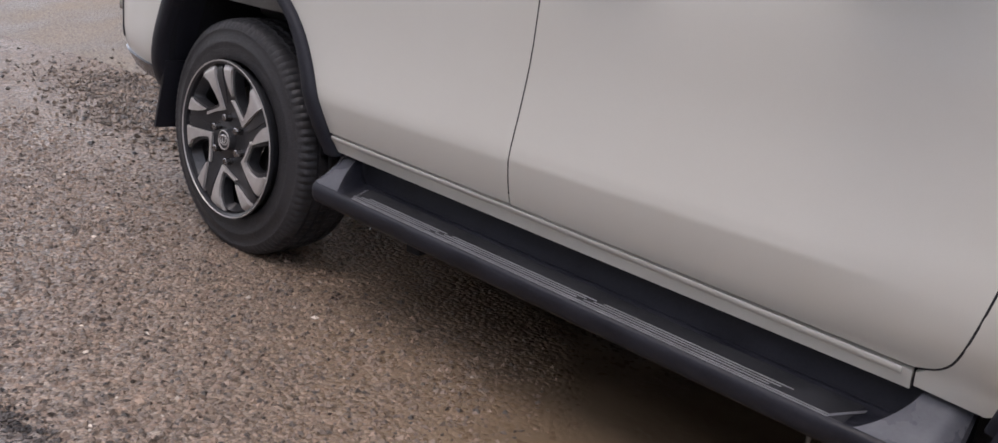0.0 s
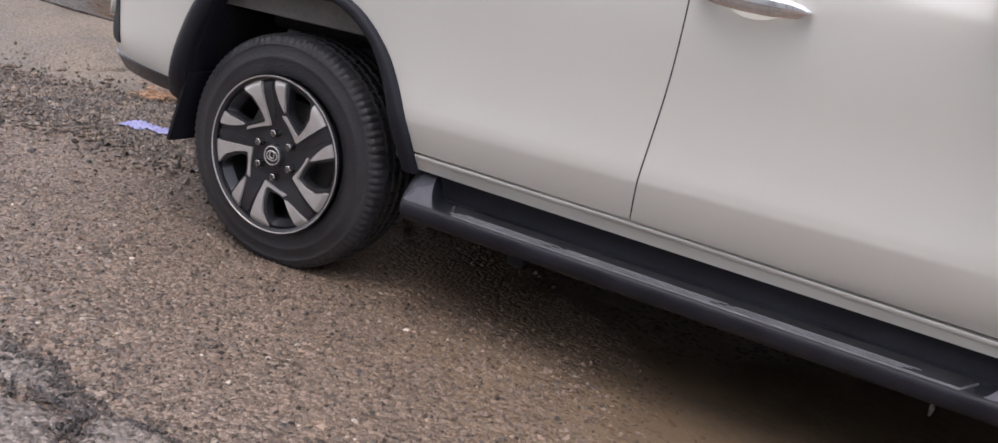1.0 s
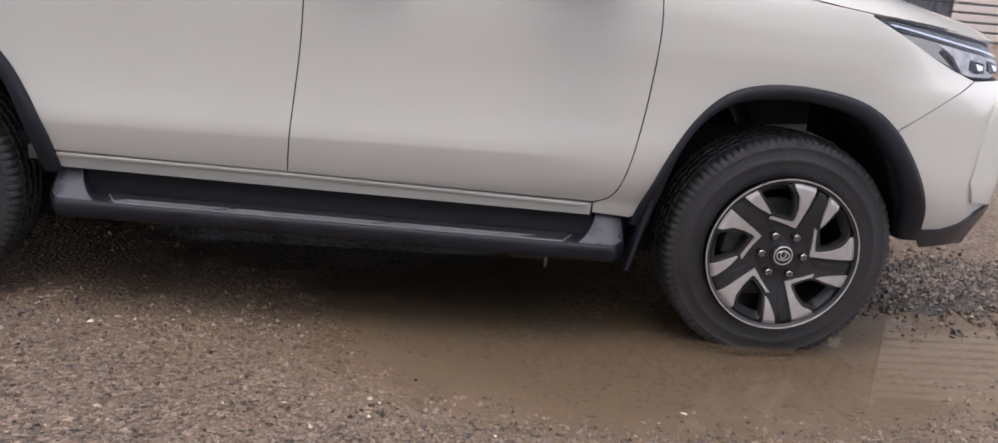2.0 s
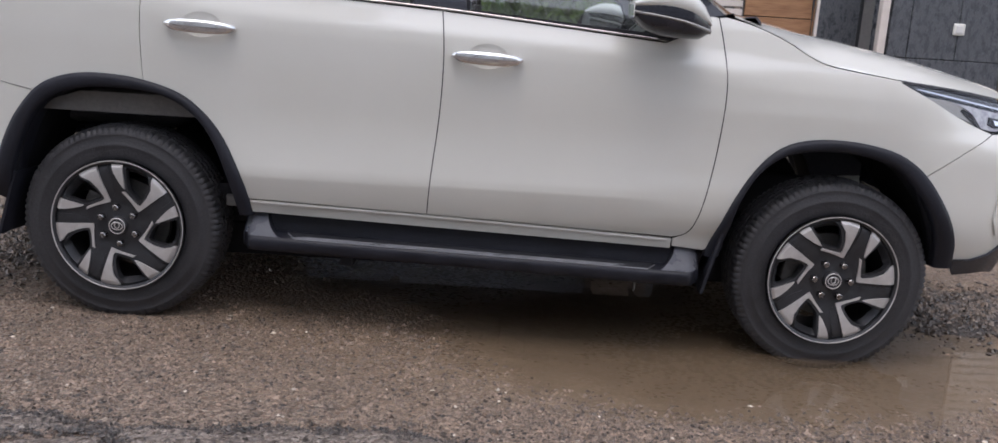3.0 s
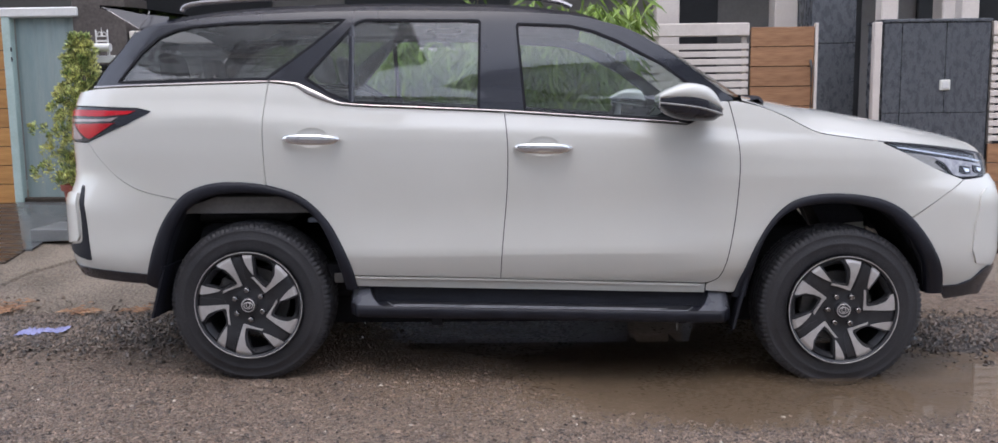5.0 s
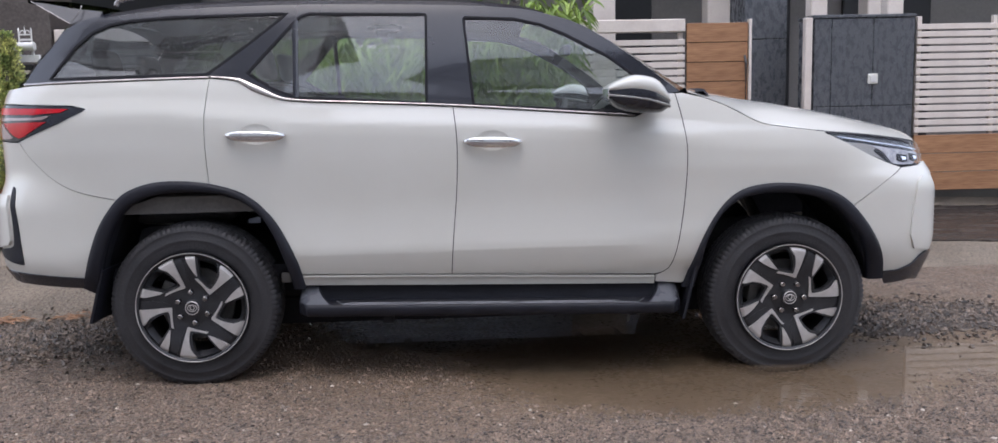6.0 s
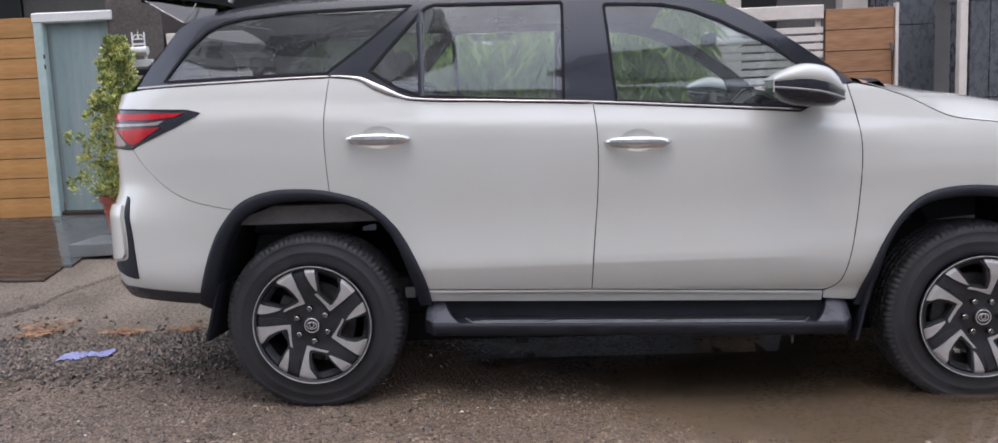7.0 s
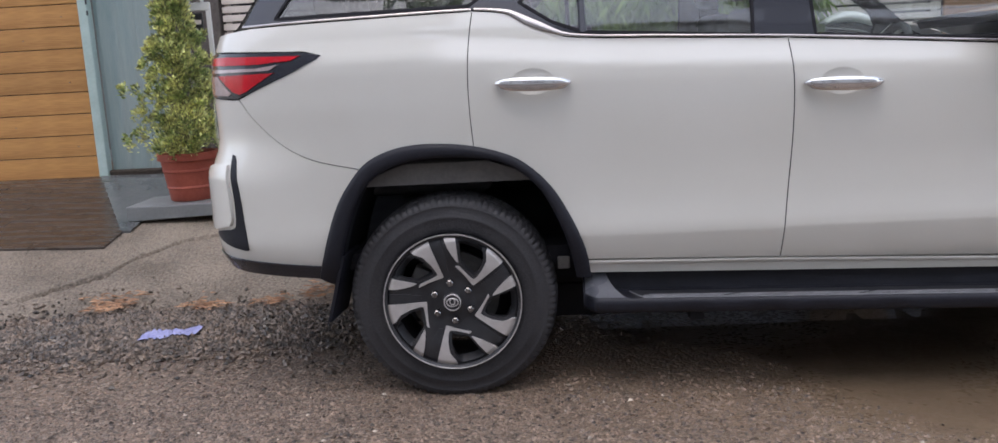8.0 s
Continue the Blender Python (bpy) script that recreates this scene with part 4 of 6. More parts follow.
part("coping", box(-0.01, 0.87, -0.01, 0.36, 1.535, 1.56, 0.004), M["granite"], wall2)
for x in (0.0, 0.66):
    part("lamp_base", box(x + 0.0, x + 0.14, 0.08, 0.22, 1.56, 1.84, 0.01), M["cream"], wall2, "pale stone lamp base")
tagged(part("jamb_post", box(4.185, 4.245, GATE_Y - 0.02, GATE_Y + 0.05, 0.36, 1.90, 0.005), M["cream"]), "cream painted steel gate jamb", "gate post")
column = thing("granite_column", "dark polished granite column behind the gate", "column", pose(4.02, 3.35, 0.3))
for a, b in ((0.0, 0.78), (0.785, 1.46), (1.465, 2.6)):
    part("slab", box(-0.18, 0.20, -0.2, 0.2, a, b, 0.003), M["granite"], column)
switch = thing("doorbell_box", "small white plastic doorbell box on black granite", "doorbell", pose(4.775, GATE_Y, 1.385))
part("plate", box(-0.043, 0.043, -0.018, 0.0, -0.043, 0.043, 0.006), M["socket"], switch)
part("button", box(-0.026, 0.026, -0.024, -0.017, -0.028, 0.028, 0.004), M["white"], switch)
slat_fence("slatted_gate", "cream painted horizontal slat gate above wooden planks", 5.16, 7.2, 0.92, 1.90, 0.062, 0.046, GATE_Y + 0.02)
plank_panel("wooden_gate", "brown horizontal plank gate below cream slats", "gate", 5.16, 7.2, 0.42, 0.90, 3, M["wood_dark"], GATE_Y)
tagged(part("wall_west", box(-9.0, -5.22, GATE_Y, GATE_Y + 0.25, 0.3, 2.1, 0.004), M["facade"]), "plain grey plaster boundary wall", "wall", kind="structure")
tagged(part("wall_east", box(7.22, 12.0, GATE_Y, GATE_Y + 0.25, 0.3, 2.1, 0.004), M["facade"]), "plain grey plaster boundary wall", "wall", kind="structure")

# the porch and house behind the fence
house = thing("house", "grey plastered house with a dark columned porch behind the fence", "house", pose(0, 5.2, 0.4))
part("wall", box(-9, 12, 0.0, 0.3, 0, 6.5), M["house"], house)
# Solid boxes; the unlit inside of each doorway is put in as near-black.
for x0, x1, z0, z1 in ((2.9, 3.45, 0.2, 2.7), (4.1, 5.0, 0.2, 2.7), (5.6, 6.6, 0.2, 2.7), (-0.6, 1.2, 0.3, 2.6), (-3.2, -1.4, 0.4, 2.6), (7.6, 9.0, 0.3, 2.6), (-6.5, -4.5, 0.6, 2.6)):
    part("doorway", box(x0, x1, -0.06, 0.02, z0, z1, 0.01), M["opening"], house, "doorway with its unlit inside painted near-black")
for x in (2.6, 3.72, 5.3, 7.1):
    part("column", box(x, x + 0.22, -1.3, -1.08, 0, 2.9, 0.01), M["cream"], house, "pale porch column")
part("porch_roof", box(-9, 12, -1.5, 0.1, 2.9, 3.15, 0.02), M["house"], house)
part("roof", box(-9.2, 12.2, -0.3, 6, 6.5, 6.7, 0.02), M["house"], house)
part("porch_floor", box(-9, 12, -2.3, 0.0, -0.1, 0.08), M["slab"], house)

# paved drive before the gate
drive = tagged(new("driveway"), "wet dark brown slate tiles laid in courses before the gate", "driveway", kind="structure")
seed = np.random.default_rng(11)
tile_meshes = {}
lie = lambda a, b: apron_rise(b - (0.39 + 0.13 * (a + 2.5)))
for left, front, courses in ((-5.0, 1.19, 14), (4.3, 1.72, 9)):
    for r in range(courses):
        y0, y1 = front + r * 0.1, front + (r + 1) * 0.1
        ym = (y0 + y1) / 2
        right = 7.6 if left > 0 else -2.32 if ym < 1.46 else -2.30 - 0.571 * (ym - 1.52)
        x = left - 0.37 * (r % 3) if left < 0 else left + 0.05 * (r % 2)
        while x < right - 0.03:
            x1 = min(x + (1.1 if left < 0 or x > left + 0.06 else 0.5 + 0.3 * (r % 3)), right)
            if right - x1 < 0.15:
                x1 = right
            key = round(x1 - x, 3)
            if key not in tile_meshes:
                me = bpy.data.meshes.new("tile")
                bm = box(-key / 2 + 0.001, key / 2 - 0.001, -0.0482, 0.0482, -0.03, 0.006, 0.0015)
                bm.to_mesh(me)
                bm.free()
                tile_meshes[key] = me
            cx, cy = (x + x1) / 2, ym
            part("tile", tile_meshes[key], M["deck"], drive, place=pose(cx, cy, lie(cx, cy) + 0.006 + 0.0008 * seed.random(), math.degrees(math.atan2(lie(cx, cy + 0.1) - lie(cx, cy - 0.1), 0.2)), -math.degrees(math.atan2(lie(cx + 0.1, cy) - lie(cx - 0.1, cy), 0.2)), 0))
            x = x1
lie = lambda a, b, up: (a, b, apron_rise(b - (0.39 + 0.13 * (a + 2.5))) + up)
rows = [[lie(-2.332 - 0.571 * (y - 1.46), y, up) if k == 0 else lie(-2.27, y, up) for k in (0, 1)] for y, up in ((1.46, -0.03), (1.465, 0.017), (1.7, 0.017), (2.0, 0.017), (2.3, 0.017), (2.6, 0.017), (2.605, -0.03))]
tagged(part("wet_slab", loft(rows), M["wet_slate"]), "smooth wet grey slate slab by the gate post", "paving slab", kind="structure")
tagged(part("plinth", prism([(0, 0), (0.82, 0.03), (0.82, 0.10), (0.0, 0.095)], 0.5, 0.006), M["slab"], place=pose(-2.36, 2.12, 0.30)), "smooth grey cement plinth under a flower pot", "plinth")

# potted golden cypress
pot = thing("potted_cypress", "golden-green cypress bush in a red-brown ribbed pot on a cement plinth", "potted plant", pose(-2.01, 1.87, 0.40))
rib = [(0.0, 0.0), (0.130, 0.0), (0.138, 0.01), (0.147, 0.08), (0.153, 0.085), (0.153, 0.095), (0.150, 0.10), (0.166, 0.19), (0.172, 0.195), (0.172, 0.205), (0.168, 0.21), (0.178, 0.265), (0.196, 0.27), (0.198, 0.315), (0.186, 0.318), (0.176, 0.27), (0.168, 0.262)]
part("pot", loft([[(r * math.cos(t), r * math.sin(t), z) for r, z in rib] for t in (2 * math.pi * k / 40 for k in range(41))]), M["clay"], pot)
part("soil", loft([[(r * math.cos(t), r * math.sin(t), 0.27 + 0.012 * noise.noise((r * 20, t * 3, 0))) for r in (0.001, 0.08, 0.172)] for t in (2 * math.pi * k / 24 for k in range(25))]), M["soil"], pot)
part("trunk", tube([(0, 0, 0.26), (0.01, 0, 0.5), (0, 0.01, 0.9), (0, 0, 1.35)], 0.020, 8, 0.2), M["bark"], pot)


def cypress(seed):
    """A loose cone of feathery tufts: each tuft is a small fan of scale leaves that points outwards and up."""
    rng = np.random.default_rng(seed)
    vs, fs = [], []
    tufts = []
    for k in range(64):
        h = (k + rng.random()) / 64
        h = h ** 1.15
        t = k * 2.4 + rng.normal(0, 0.4)
        reach = (0.305 * (1 - h) ** 0.85 + 0.025) * (1 + 0.20 * rng.normal())
        if h < 0.10:
            reach *= 0.6 + 4 * h
        for q in range(8):
            inward = 1.0 - 0.11 * q
            tufts.append((h, reach * inward + 0.012 * rng.normal(), t + 0.16 * rng.normal(), 0.35 + 1.06 * h - 0.05 * (1 - inward) + 0.022 * rng.normal()))
    for h, reach, t, z in tufts:
        c = np.array((reach * math.cos(t), reach * math.sin(t), z))
        out = np.array((math.cos(t), math.sin(t), 0.45 + 0.7 * h))
        out /= np.linalg.norm(out)
        s = (0.030 + 0.022 * (1 - h)) * (0.7 + 0.6 * rng.random())
        for _ in range(46):
            d = out * 0.9 + rng.normal(0, 0.75, 3)
            d /= np.linalg.norm(d)
            p = c + d * s * rng.random() ** 0.45 * 0.9
            d = d + out * 0.7 + np.array((0, 0, 0.35)) + rng.normal(0, 0.3, 3)
            d /= np.linalg.norm(d)
            e = np.cross(d, rng.normal(0, 1, 3))
            e /= np.linalg.norm(e) + 1e-9
            ln, wd = 0.015 + 0.022 * rng.random(), 0.0045 + 0.004 * rng.random()
            k = len(vs)
            vs += [tuple(p - e * wd * 0.3), tuple(p + d * ln * 0.55 - e * wd), tuple(p + d * ln), tuple(p + d * ln * 0.5 + e * wd)]
            fs += [(k, k + 1, k + 2), (k, k + 2, k + 3)]
    return mesh_of("foliage", vs, fs)


part("foliage", cypress(3), M["cypress"], pot)


def bamboo(seed, x0, x1, z0, z1):
    """Arching canes with long drooping blades."""
    rng = np.random.default_rng(seed)
    vs, fs, canes = [], [], []
    for k in range(60):
        x, y = rng.uniform(x0, x1), rng.normal(0, 0.10)
        lean, tip, h = rng.normal(0, 0.13), rng.normal(-0.28, 0.15), rng.uniform(0.72, 1.0) * (z1 - z0)
        path = [(x + lean * s * s, y + tip * s * s, z0 + h * (s - 0.22 * s ** 3)) for s in (0, 0.25, 0.5, 0.75, 1.0)]
        canes.append(path)
        for _ in range(80):
            s = 0.18 + 0.85 * rng.random()
            p = np.array((x + lean * s * s, y + tip * s * s, z0 + h * (s - 0.22 * s ** 3))) + rng.normal(0, 0.05, 3)
            out = np.array((rng.normal(0, 0.7), rng.normal(-0.35, 0.5), -0.45 - 0.5 * rng.random()))
            out /= np.linalg.norm(out)
            side = np.cross(out, (0.3, 1.0, 0.2) + rng.normal(0, 0.4, 3))
            side /= np.linalg.norm(side) + 1e-9
            ln, wd = rng.uniform(0.10, 0.23), rng.uniform(0.006, 0.013)
            droop = np.array((0, 0, -0.25 * ln))
            i = len(vs)
            vs += [tuple(p), tuple(p + out * ln * 0.35 - side * wd), tuple(p + out * ln * 0.35 + side * wd), tuple(p + out * ln * 0.75 - side * wd * 0.6 + droop * 0.4), tuple(p + out * ln * 0.75 + side * wd * 0.6 + droop * 0.4), tuple(p + out * ln + droop)]
            fs += [(i, i + 1, i + 2), (i + 1, i + 3, i + 4, i + 2), (i + 3, i + 5, i + 4)]
    return mesh_of("blades", vs, fs), canes


planter = thing("planter", "long blue-black stone planter trough before the fence", "planter", pose(-0.9, 2.10, 0.22))
part("trough", box(0, 4.05, 0, 0.42, 0, 0.62, 0.01), M["trough"], planter)
part("soil", box(0.03, 4.02, 0.03, 0.39, 0.55, 0.63), M["soil"], planter)
for n_, (x0, x1, z1, sd) in enumerate(((0.95, 2.15, 1.52, 21), (-0.6, 0.95, 1.28, 22))):
    grove = thing("bamboo_plant", "dense green bamboo-like plant with drooping blades before the fence", "plant", pose(0, 2.30, 0.84), "bamboo plants in the planter")
    blades, canes = bamboo(sd, x0, x1, 0.0, z1)
    part("foliage", blades, M["bamboo"], grove)
    bm = bmesh.new()
    for path in canes[::2]:
        q = tube(path, 0.007, 5, 0.4)
        me = bpy.data.meshes.new("tmp")
        q.to_mesh(me)
        q.free()
        bm.from_mesh(me)
        bpy.data.meshes.remove(me)
    part("cane", bm, M["bark"], grove)

crate = thing("plant_box", "dull brown clay plant box beside the stone planter", "planter", pose(2.30, 1.86, 0.30))
part("box_wall", loft([[(s_ * a, t_ * a, z) for s_, t_ in ((-1, -1), (1, -1), (1, 1), (-1, 1))] for a, z in ((0.17, 0.0), (0.20, 0.42), (0.215, 0.42), (0.215, 0.48), (0.19, 0.48), (0.18, 0.40))], closed=True), M["box_clay"], crate)
part("soil", box(-0.18, 0.18, -0.18, 0.18, 0.05, 0.43), M["soil"], crate)

# the far side of the street, which the windows mirror
for x0, x1, h, y in ((-22, -1.2, 13.5, -11.0), (-1.2, 1.9, 7.2, -11.0), (1.9, 20, 7.4, -11.0)):
    ob = thing("street_building", "pale plastered building across the street with grey shuttered windows", "building", pose(0, y, 0), "buildings across the street")
    part("wall", box(x0, x1, -0.4, 0.0, 0, h), M["facade"], ob)
    part("roof", box(x0 - 0.2, x1 + 0.2, -6.0, 0.2, h, h + 0.25, 0.03), M["house"], ob)
    for z in np.arange(1.2, h - 1.2, 3.0):
        for x in np.arange(x0 + 1.0, x1 - 1.4, 2.4):
            win = part("window", box(x, x + 1.2, -0.03, 0.05, z, z + 1.3, 0.01), M["house"], ob, "shuttered grey window")
            part("sill", box(x - 0.1, x + 1.3, 0.0, 0.14, z - 0.08, z - 0.005, 0.01), M["cream"], win)

# ---- the car ----
car = thing("car", "pearl white sport utility car with black roof and wet side steps", "car", pose(0, 0, 0))

BELT = [(-0.71, 1.386), (-0.328, 1.394), (0.127, 1.401), (0.235, 1.390), (0.322, 1.347), (0.460, 1.297), (0.779, 1.278), (1.195, 1.255), (1.612, 1.224), (2.03, 1.191)]
belt_z = pchip([p[0] for p in BELT], [p[1] for p in BELT])
ARCH_R = curve([(-0.487, 0.478), (-0.460, 0.550), (-0.401, 0.723), (-0.339, 0.826), (-0.266, 0.900), (-0.160, 0.941), (-0.035, 0.950), (0.112, 0.934), (0.258, 0.885), (0.365, 0.791), (0.435, 0.677), (0.485, 0.554), (0.504, 0.440)], 4)
ARCH_RI = curve([(-0.412, 0.440), (-0.392, 0.550), (-0.348, 0.686), (-0.299, 0.788), (-0.231, 0.852), (-0.130, 0.889), (-0.030, 0.899), (0.085, 0.896), (0.205, 0.872), (0.308, 0.802), (0.380, 0.690), (0.430, 0.550), (0.450, 0.440)], 4)
ARCH_F = curve([(2.249, 0.385), (2.278, 0.490), (2.333, 0.635), (2.417, 0.768), (2.510, 0.842), (2.640, 0.869), (2.792, 0.863), (2.928, 0.831), (3.033, 0.762), (3.125, 0.647), (3.190, 0.526), (3.232, 0.395)], 4)
ARCH_FI = curve([(2.310, 0.385), (2.322, 0.480), (2.350, 0.616), (2.415, 0.731), (2.508, 0.800), (2.639, 0.824), (2.791, 0.815), (2.922, 0.775), (3.018, 0.688), (3.085, 0.590), (3.130, 0.480), (3.152, 0.395)], 4)


def between(a, b, t=0.45):
    return [((1 - t) * p[0] + t * q[0], (1 - t) * p[1] + t * q[1]) for p, q in zip(a, b)]


EDGE_R, EDGE_F = between(ARCH_R, ARCH_RI), between(ARCH_F, ARCH_FI)
SEAM_C = curve([(0.125, 1.397), (0.109, 1.290), (0.101, 1.164), (0.102, 1.041), (0.110, 0.905)], 4)
SEAM_B = curve([(1.196, 1.252), (1.207, 1.150), (1.210, 1.038), (1.203, 0.869), (1.182, 0.644), (1.171, 0.489)], 4)
SEAM_A = curve([(2.212, 1.288), (2.240, 1.160), (2.256, 1.009), (2.246, 0.810), (2.222, 0.640), (2.194, 0.520), (2.165, 0.472), (2.118, 0.453)], 4)
SILL = [(0.497, 0.507), (1.171, 0.487), (2.115, 0.451), (2.245, 0.446)]


def sill_z(u):
    return float(np.interp(u, [p[0] for p in SILL], [p[1] for p in SILL]))


def edge_points(loop, test):
    return [p for p in loop if test(p)]


REAR_DOOR = SEAM_C[::1] + edge_points(EDGE_R, lambda p: p[0] > 0.118 and p[1] > 0.510) + [(0.480, 0.508), (1.169, 0.488)] + SEAM_B[::-1] + \
    [(u, belt_z(u) - 0.006) for u in np.arange(1.16, 0.14, -0.04)]
FRONT_DOOR = [(u, belt_z(u) - 0.006) for u in np.arange(2.02, 1.2, -0.04)] + SEAM_B + [(1.174, 0.487)] + SEAM_A[::-1] + [(2.168, 1.292), (2.10, 1.222)]
QUARTER = [(-0.80, 1.372)] + [(u, belt_z(u) - 0.006) for u in np.arange(-0.70, 0.12, 0.05)] + SEAM_C + edge_points(EDGE_R, lambda p: -0.222 < p[0] < 0.10)[::-1] + \
    curve([(-0.236, 0.862), (-0.315, 0.875), (-0.476, 0.915), (-0.598, 0.985), (-0.690, 1.068), (-0.745, 1.135)], 4) + [(-0.66, 1.166), (-0.52, 1.217), (-0.405, 1.274), (-0.47, 1.290), (-0.80, 1.302), (-1.06, 1.305), (-1.06, 1.36)]
LAMP = [(-1.20, 1.303), (-0.80, 1.300), (-0.47, 1.289), (-0.405, 1.276), (-0.42, 1.262), (-0.52, 1.216), (-0.66, 1.165), (-0.755, 1.134), (-0.87, 1.138), (-1.20, 1.150)]
REAR_BUMPER = curve([(-0.747, 1.131), (-0.690, 1.066), (-0.598, 0.983), (-0.476, 0.913), (-0.317, 0.873), (-0.238, 0.860)], 4) + [p for p in EDGE_R if p[0] < -0.232 and p[1] > 0.50 and p[0] < 0][::-1] + \
    [(-0.455, 0.515), (-0.60, 0.530), (-0.80, 0.548), (-0.95, 0.555), (-1.2, 0.56), (U_REAR + 0.02, 0.56), (U_REAR + 0.02, 0.95), (-1.2, 0.96), (-1.08, 1.02), (-1.0, 1.10), (-0.96, 1.138)]
FENDER = SEAM_A[:-1] + [(2.145, 0.462), (2.122, 0.445), (2.122, 0.415), (2.245, 0.405)] + [p for p in EDGE_F if p[1] > 0.42 and p[0] < 2.99] + \
    [(3.024, 0.746), (3.207, 0.867), (3.303, 0.921), (3.21, 0.953), (3.109, 0.997), (3.005, 1.046), (2.900, 1.094), (2.905, 1.099)] + \
    curve([(2.905, 1.099), (2.737, 1.121), (2.623, 1.140), (2.553, 1.169), (2.457, 1.221), (2.348, 1.264), (2.245, 1.290)], 4)[1:]
HEAD = [(2.905, 1.096), (3.005, 1.044), (3.109, 0.995), (3.21, 0.951), (3.306, 0.923), (3.44, 0.93), (3.52, 0.945), (3.60, 0.985), (3.62, 1.03), (3.49, 1.037), (3.30, 1.058), (3.169, 1.074), (3.03, 1.087)]
FRONT_BUMPER = [(3.029, 0.744), (3.207, 0.865), (3.306, 0.919), (3.44, 0.925), (3.52, 0.94), (3.62, 0.93), (3.70, 0.80), (3.72, 0.50), (3.62, 0.47), (3.50, 0.47), (3.40, 0.455), (3.30, 0.425), (3.212, 0.42)] + [p for p in EDGE_F if p[0] > 2.99 and p[1] < 0.76 and p[1] > 0.425][::-1]
TOP = curve([(-0.565, 1.598), (-0.500, 1.647), (-0.336, 1.678), (-0.057, 1.708), (0.502, 1.724), (1.181, 1.711), (1.493, 1.690), (1.634, 1.663), (1.801, 1.605), (2.019, 1.460), (2.235, 1.296)], 4)
GLASS_Q = [(-0.587, 1.407), (-0.480, 1.544), (-0.401, 1.612), (-0.32, 1.645), (-0.23, 1.662), (-0.056, 1.675), (0.463, 1.684), (0.307, 1.559), (0.114, 1.415), (-0.19, 1.412)]
GLASS_R = [(0.289, 1.417), (0.338, 1.474), (0.500, 1.652), (0.525, 1.671), (0.559, 1.681), (1.079, 1.670), (1.086, 1.662), (1.080, 1.266), (0.78, 1.287), (0.503, 1.305), (0.40, 1.345)]
GLASS_F = [(1.256, 1.643), (1.264, 1.653), (1.490, 1.641), (1.605, 1.614), (1.714, 1.568), (1.906, 1.463), (2.055, 1.352), (2.085, 1.285), (2.06, 1.205), (1.612, 1.232), (1.290, 1.256)]
SIDE_BLACK = TOP + [(2.17, 1.286), (2.10, 1.210)] + [(u, belt_z(u)) for u in np.arange(2.02, -0.70, -0.05)] + [(-0.74, 1.385), (-0.68, 1.48)]


def side_surface(side):
    return lambda u, z, off=0.0: body(u, z, off, side)


def strip(line, surface, width, lift, deep=0.012, taper=None):
    """A raised rounded bead laid along a line on a surface."""
    rows = []
    for i, (u, z) in enumerate(line):
        a, b = line[max(i - 1, 0)], line[min(i + 1, len(line) - 1)]
        k = math.hypot(b[0] - a[0], b[1] - a[1]) or 1
        nu, nz = -(b[1] - a[1]) / k, (b[0] - a[0]) / k
        w = (width[i] if isinstance(width, list) else width) / 2
        rows.append([surface(u + nu * w * s, z + nz * w * s, o) for s, o in ((1, -deep), (1, lift * 0.5), (0.6, lift), (0, lift * 1.15), (-0.6, lift), (-1, lift * 0.5), (-1, -deep))])
    return loft(rows, caps=True)


def flare(outer, inner, surface):
    """A wheel-arch moulding: proud of the skin outside, turned in towards the wheel."""
    rows = []
    for (a, b), (c, d) in zip(outer, inner):
        row = [surface(a, b, -0.02), surface(a, b, 0.006)]
        for t, o in ((0.06, 0.017), (0.30, 0.024), (0.72, 0.024), (0.92, 0.018), (1.0, 0.006)):
            row.append(surface(a + (c - a) * t, b + (d - b) * t, o))
        e = surface(c, d, 0.0)
        row += [Vector((e.x, e.y * 0.955, e.z)), Vector((e.x, e.y * 0.88, e.z + 0.004))]
        rows.append(row)
    return loft(rows, caps=False, angle=50)


